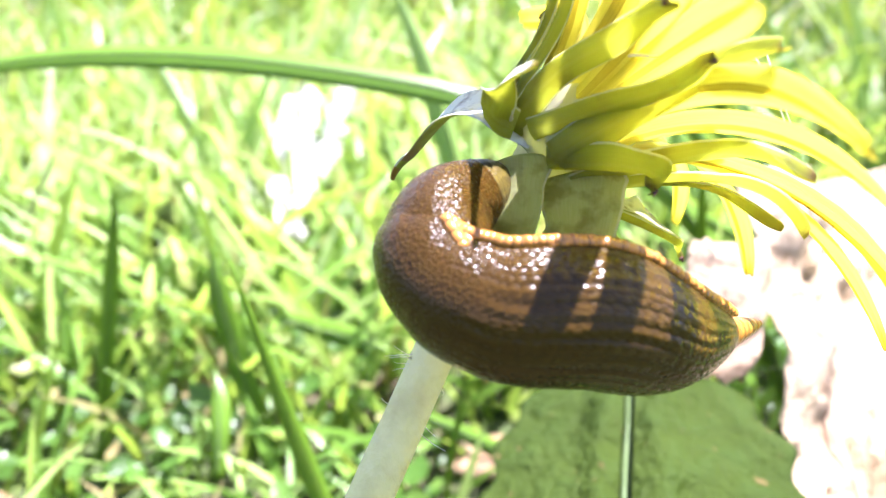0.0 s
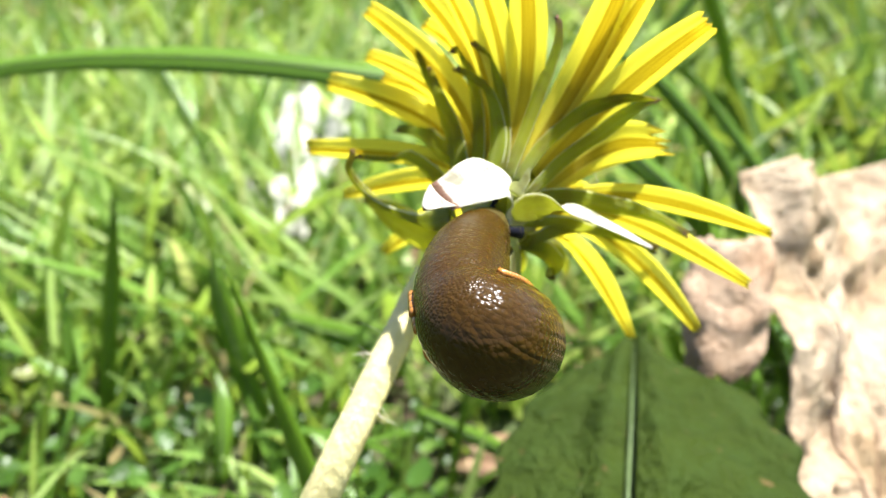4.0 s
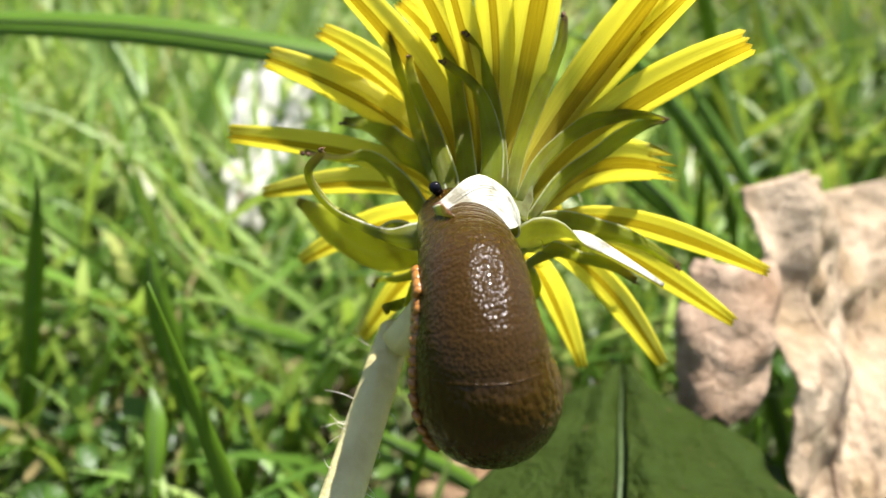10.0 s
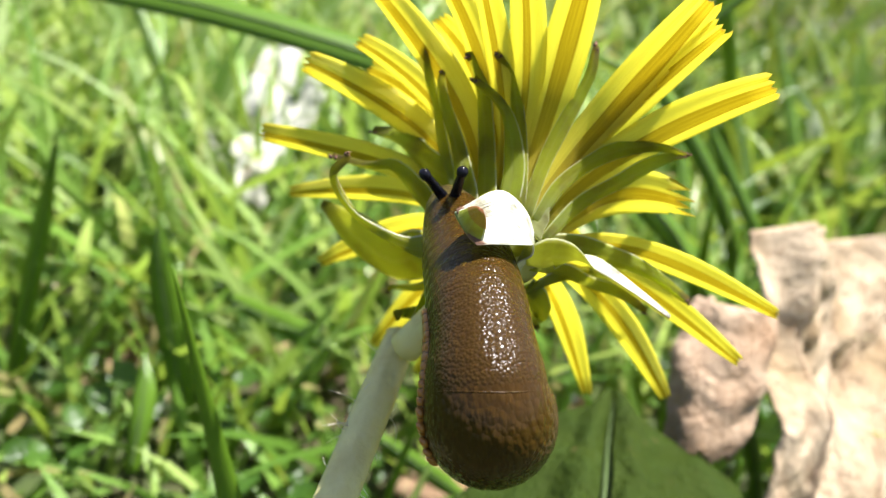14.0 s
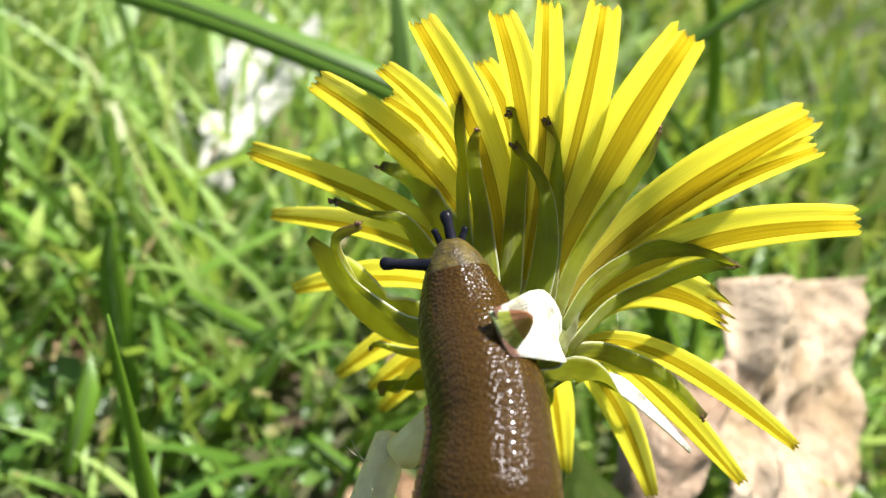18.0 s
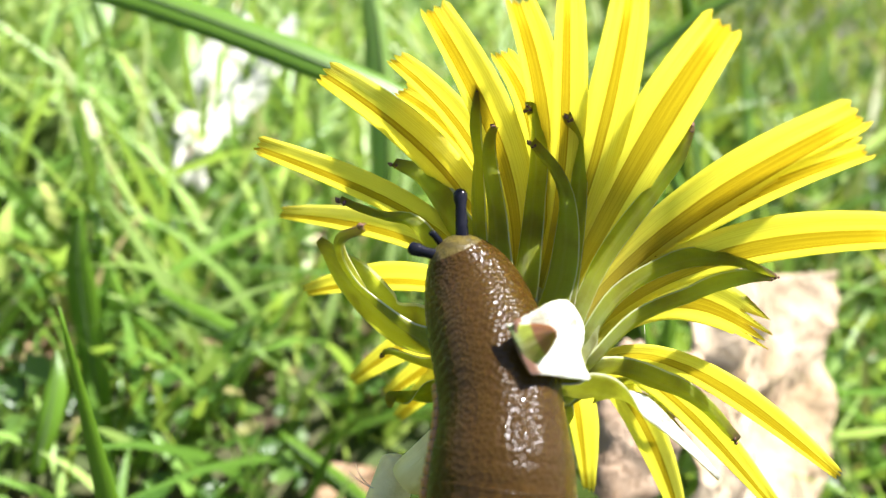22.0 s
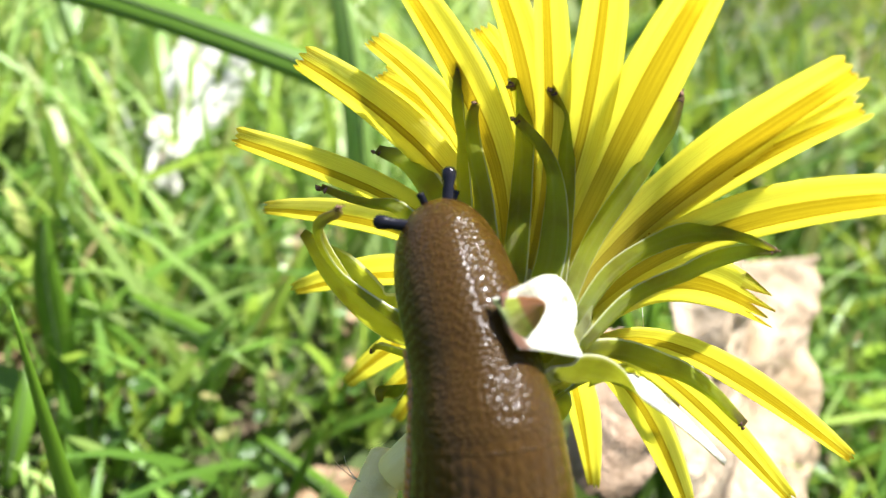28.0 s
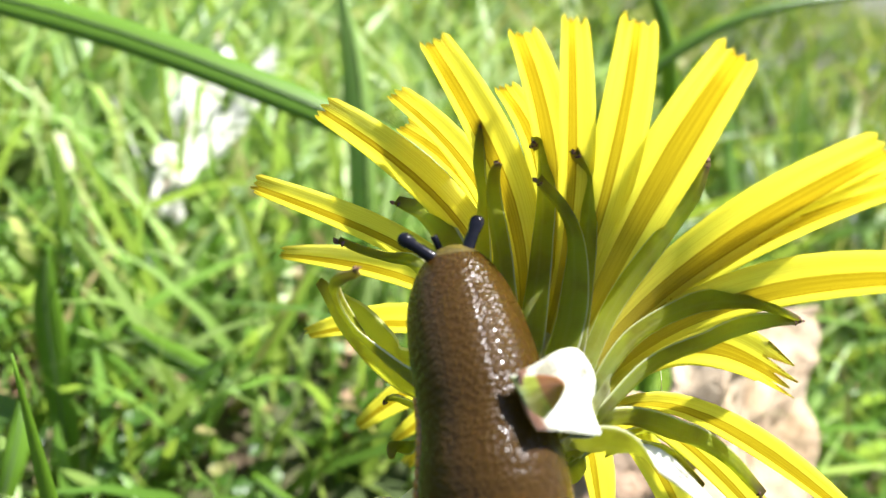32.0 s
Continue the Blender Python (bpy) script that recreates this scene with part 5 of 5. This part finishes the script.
def bead_mesh(s, seed):
    r = girth(s) * MM
    mantle = 0.10 < s < 0.455
    rough = min(1.0, max(0.0, (s - 0.45) / 0.25))
    n_along, n_round = 22, 64
    verts, faces, uvs = [], [], []
    for i in range(n_along + 1):
        lat = math.pi * i / n_along
        for j in range(n_round):
            an = 2 * math.pi * j / n_round
            d = Vector((-math.cos(lat) * 1.05, math.sin(lat) * math.sin(an), math.sin(lat) * math.cos(an)))
            k = 1.0
            uvs.append((j / n_round, i / n_along))
            if s > 0.1 and mantle:
                k += 0.005 * noise.noise(d * 9 + Vector((seed, 0, 0)))
            elif s > 0.1:
                k += (0.003 + 0.010 * rough) * math.sin(lat) ** 2 * (abs(math.sin(an * 15 + 1.5 * noise.noise(d * 3))) - 0.6) + 0.006 * noise.noise(Vector((d.x * 7, d.y * 7, d.z * 7 + seed)))
            k *= 1 + 0.022 * math.exp(-((s - 0.43) / 0.022) ** 2)
            if math.cos(an) < -0.55:
                k *= 1 + 0.28 * (math.cos(an) + 0.55)
            verts.append(d * r * k)
    for i in range(n_along):
        for j in range(n_round):
            faces.append(((i + 1) * n_round + j, (i + 1) * n_round + (j + 1) % n_round, i * n_round + (j + 1) % n_round, i * n_round + j))
    return mesh_of("body_segment", verts, faces, HEAD if s < 0.06 else SLUG_MANTLE if mantle or s <= 0.1 else SLUG_SKIN[int(4.99 * rough)], uvs)


def fringe_mesh(r, side):
    line = np.array([(x * 1.3 * MM, side * 0.92 * r * MM, -0.44 * r * MM) for x in np.linspace(-1, 1, 7)])
    me = tube("foot_fringe", line, lambda f: 0.25 * MM, FRINGE, 8)
    for v in me.vertices:
        v.co.z += 0.5 * (v.co.z + 0.44 * r * MM)
    return me


segments = []


def build_slug():
    for i, s in enumerate(PLACES):
        ob = part("body_segment" if s > 0.05 else "head", bead_mesh(s, i * 0.37), slug)
        segments.append(ob)
        if s > 0.3 and s < 0.97:
            for side in (-1, 1):
                part("foot_fringe", fringe_mesh(girth(s), side), ob, "orange fringe with dark bars")


build_slug()
tail = np.array([(x, 0, -0.15 * x) for x in np.linspace(-1.0, 5.0, 12)]) * MM
part("tail_tip", tube("tail_tip", tail, lambda f: (1.25 * (1 - f) ** 0.7 + 0.06) * MM, FRINGE, 12), segments[-1], "orange pointed tip of the tail")


def breathing_hole():
    """A small opening with a raised rim on the side of the mantle."""
    profile = [(0.01, -0.40), (0.10, -0.30), (0.20, -0.02), (0.32, 0.03), (0.50, 0.0), (0.70, -0.20)]
    verts, faces = [], []
    for r, h in profile:
        verts += [(1.35 * r * math.cos(a / 16 * 6.2832) * MM, (3.42 + h) * MM, (0.9 + 0.75 * r * math.sin(a / 16 * 6.2832)) * MM) for a in range(16)]
    for i in range(len(profile) - 1):
        faces += [(i * 16 + (a + 1) % 16, i * 16 + a, (i + 1) * 16 + a, (i + 1) * 16 + (a + 1) % 16) for a in range(16)]
    slots = [1] * 32 + [0] * 48
    seat = min(segments, key=lambda ob: abs(PLACES[segments.index(ob)] - 0.195))
    part("breathing_hole", mesh_of("breathing_hole", verts, faces, [SLUG_MANTLE, BLACK], None, slots), seat, "dark breathing hole with a raised rim")


breathing_hole()


def mantle_edge():
    """The hem of the mantle, a low rim across the back."""
    i = int(np.argmin(np.abs(PLACES - 0.445)))
    r = girth(PLACES[i]) * 1.004
    ring = np.array([((0.5 + 0.25 * math.cos(2 * a)) * MM, math.sin(a) * r * MM, math.cos(a) * r * MM) for a in np.linspace(-1.9, 1.9, 40)])
    part("mantle_edge", tube("mantle_edge", ring, lambda f: 0.09 * MM * math.sin(math.pi * (0.04 + 0.92 * f)) ** 0.5, SLUG_MANTLE, 10), segments[i])


mantle_edge()
for side in (-1, 1):
    feeler = bezier([(-0.6, 0.6 * side, 0.0), (-1.6, 0.8 * side, 0.1), (-2.3, 1.2 * side, 0.5)], 8) * MM
    part("lower_tentacle", tube("lower_tentacle", feeler, lambda f: (0.30 - 0.08 * f + 0.1 * max(0.0, f - 0.7)) * MM, BLACK, 10), segments[0], "short black lower feeler")


def tentacle():
    prof = [(0.0, 0.62), (0.2, 0.5), (0.5, 0.42), (0.78, 0.36), (0.86, 0.46), (0.94, 0.47), (0.985, 0.3), (1.0, 0.06)]
    line = np.array([(0, 0, -5.2 + 5.2 * f) for f, _ in prof]) * MM
    me = tube("tentacle", line, lambda f: float(np.interp(f, np.linspace(0, 1, len(prof)), [p[1] for p in prof])) * MM, BLACK, 14)
    return part("tentacle", me, slug, "glossy black eye stalk with a rounded tip")


tentacles = [tentacle(), tentacle()]


# ---- what moves ----
def head_pose(t):
    """Place (metres) and turn of the flower head at a time."""
    ts = [row[0] for row in FLOWER]
    i = max(0, min(len(ts) - 2, int(np.searchsorted(ts, t, side="right")) - 1))
    f = (t - ts[i]) / (ts[i + 1] - ts[i])
    a, b = pose(*FLOWER[i][1:]), pose(*FLOWER[i + 1][1:])
    q = a.to_quaternion().slerp(b.to_quaternion(), f)
    return Matrix.LocRotScale(a.translation.lerp(b.translation, f), q, None)


KNOTS = [0, 0.15, 0.3, 0.5, 0.7, 0.85, 1.0]
BACKS = [(0, 0.09, -0.24, -0.97), (2, 0.3, -0.6, -0.75), (3.5, 0.45, -0.85, -0.1), (5.5, 0.45, -0.87, 0.2), (15.5, 0.4, -0.86, 0.35), (17.5, 0.22, -0.84, 0.5), (32, 0.22, -0.84, 0.5)]


def over_time(rows, t):
    """Values of rows (seconds, values ...) at a time, gliding between rows."""
    ts = [r[0] for r in rows]
    v = np.array([np.ravel(np.array(r[1:], float)) for r in rows])
    i = max(0, min(len(ts) - 2, int(np.searchsorted(ts, t, side="right")) - 1))
    f = min(1.0, max(0.0, (t - ts[i]) / (ts[i + 1] - ts[i])))
    return v[i] * (1 - f) + v[i + 1] * f


def slug_at(t):
    """World poses of the slug's segments and its tentacles at a time."""
    head = head_pose(t)
    knots = over_time(SLUG, t).reshape(7, 3)
    back = over_time(BACKS, t)
    c = spline(KNOTS, knots, PLACES)
    tan = unit(np.gradient(c, axis=0))
    out = []
    for p, x in zip(c, tan):
        z = unit(back - x * np.dot(back, x))
        y = np.cross(z, x)
        m = Matrix(((x[0], y[0], z[0], p[0] * MM), (x[1], y[1], z[1], p[1] * MM), (x[2], y[2], z[2], p[2] * MM), (0, 0, 0, 1)))
        out.append(head @ m)
    for rows in (TENTACLE_A, TENTACLE_B):
        tip = over_time(rows, t)
        d = Vector(unit(tip - (c[1] + back * 0.6)))
        out.append(head @ (Matrix.Translation(Vector(tip) * MM) @ d.to_track_quat("Z", "Y").to_matrix().to_4x4()))
    return out


def stem_bend(t):
    """The stem stands straighter while the flower leans to the side at the start."""
    amount = float(np.interp(t, (3.0, 5.5), (1.0, 0.0)))
    a, b = Vector(STEM_RUN), Vector((-0.27, -0.46, -0.85)).normalized()
    p = Vector(STEM_KNEE) * MM
    turn = Matrix.Rotation(a.angle(b) * amount, 4, a.cross(b).normalized())
    return Matrix.Translation(p) @ turn @ Matrix.Translation(-p)


def motions():
    walk(dandelion, [(t, pose(*row)) for t, *row in FLOWER])
    walk(stem, [(t, pose(*row) @ stem_bend(t)) for t, *row in STEM_ROWS])
    knees = [(t, (pose(*row) @ stem_bend(t)) @ (Vector(STEM_KNEE) * MM)) for t, *row in STEM_ROWS]
    walk(neck, [(t, Matrix.Translation(NECK_TOP) @ (Vector(NECK_TOP) - p).to_track_quat("Z", "Y").to_matrix().to_4x4()) for t, p in knees])
    hinge = Matrix.Translation(Vector(TIP_HINGE) * MM)
    axis = Vector(np.cross(TIP_END - TIP_HINGE, TIP_FACE)).normalized()
    walk(bract_tip, [(t, hinge @ Matrix.Rotation(radians(a), 4, axis)) for t, a in ((0, 0), (4, 10), (8, 50), (12, 80), (15, 100), (18, 115), (32, 125))])
    walk(reaching_bract, [(t, pose(*row)) for t, *row in REACH_ROWS])
    times = sorted({row[0] for row in FLOWER} | {4.0, 4.5, 5.0, 16.0, 16.5, 17.0, 26.0, 26.5, 27.0})
    poses = [slug_at(t) for t in times]
    for i, ob in enumerate(segments + tentacles):
        walk(ob, [(t, p[i]) for t, p in zip(times, poses)])


motions()
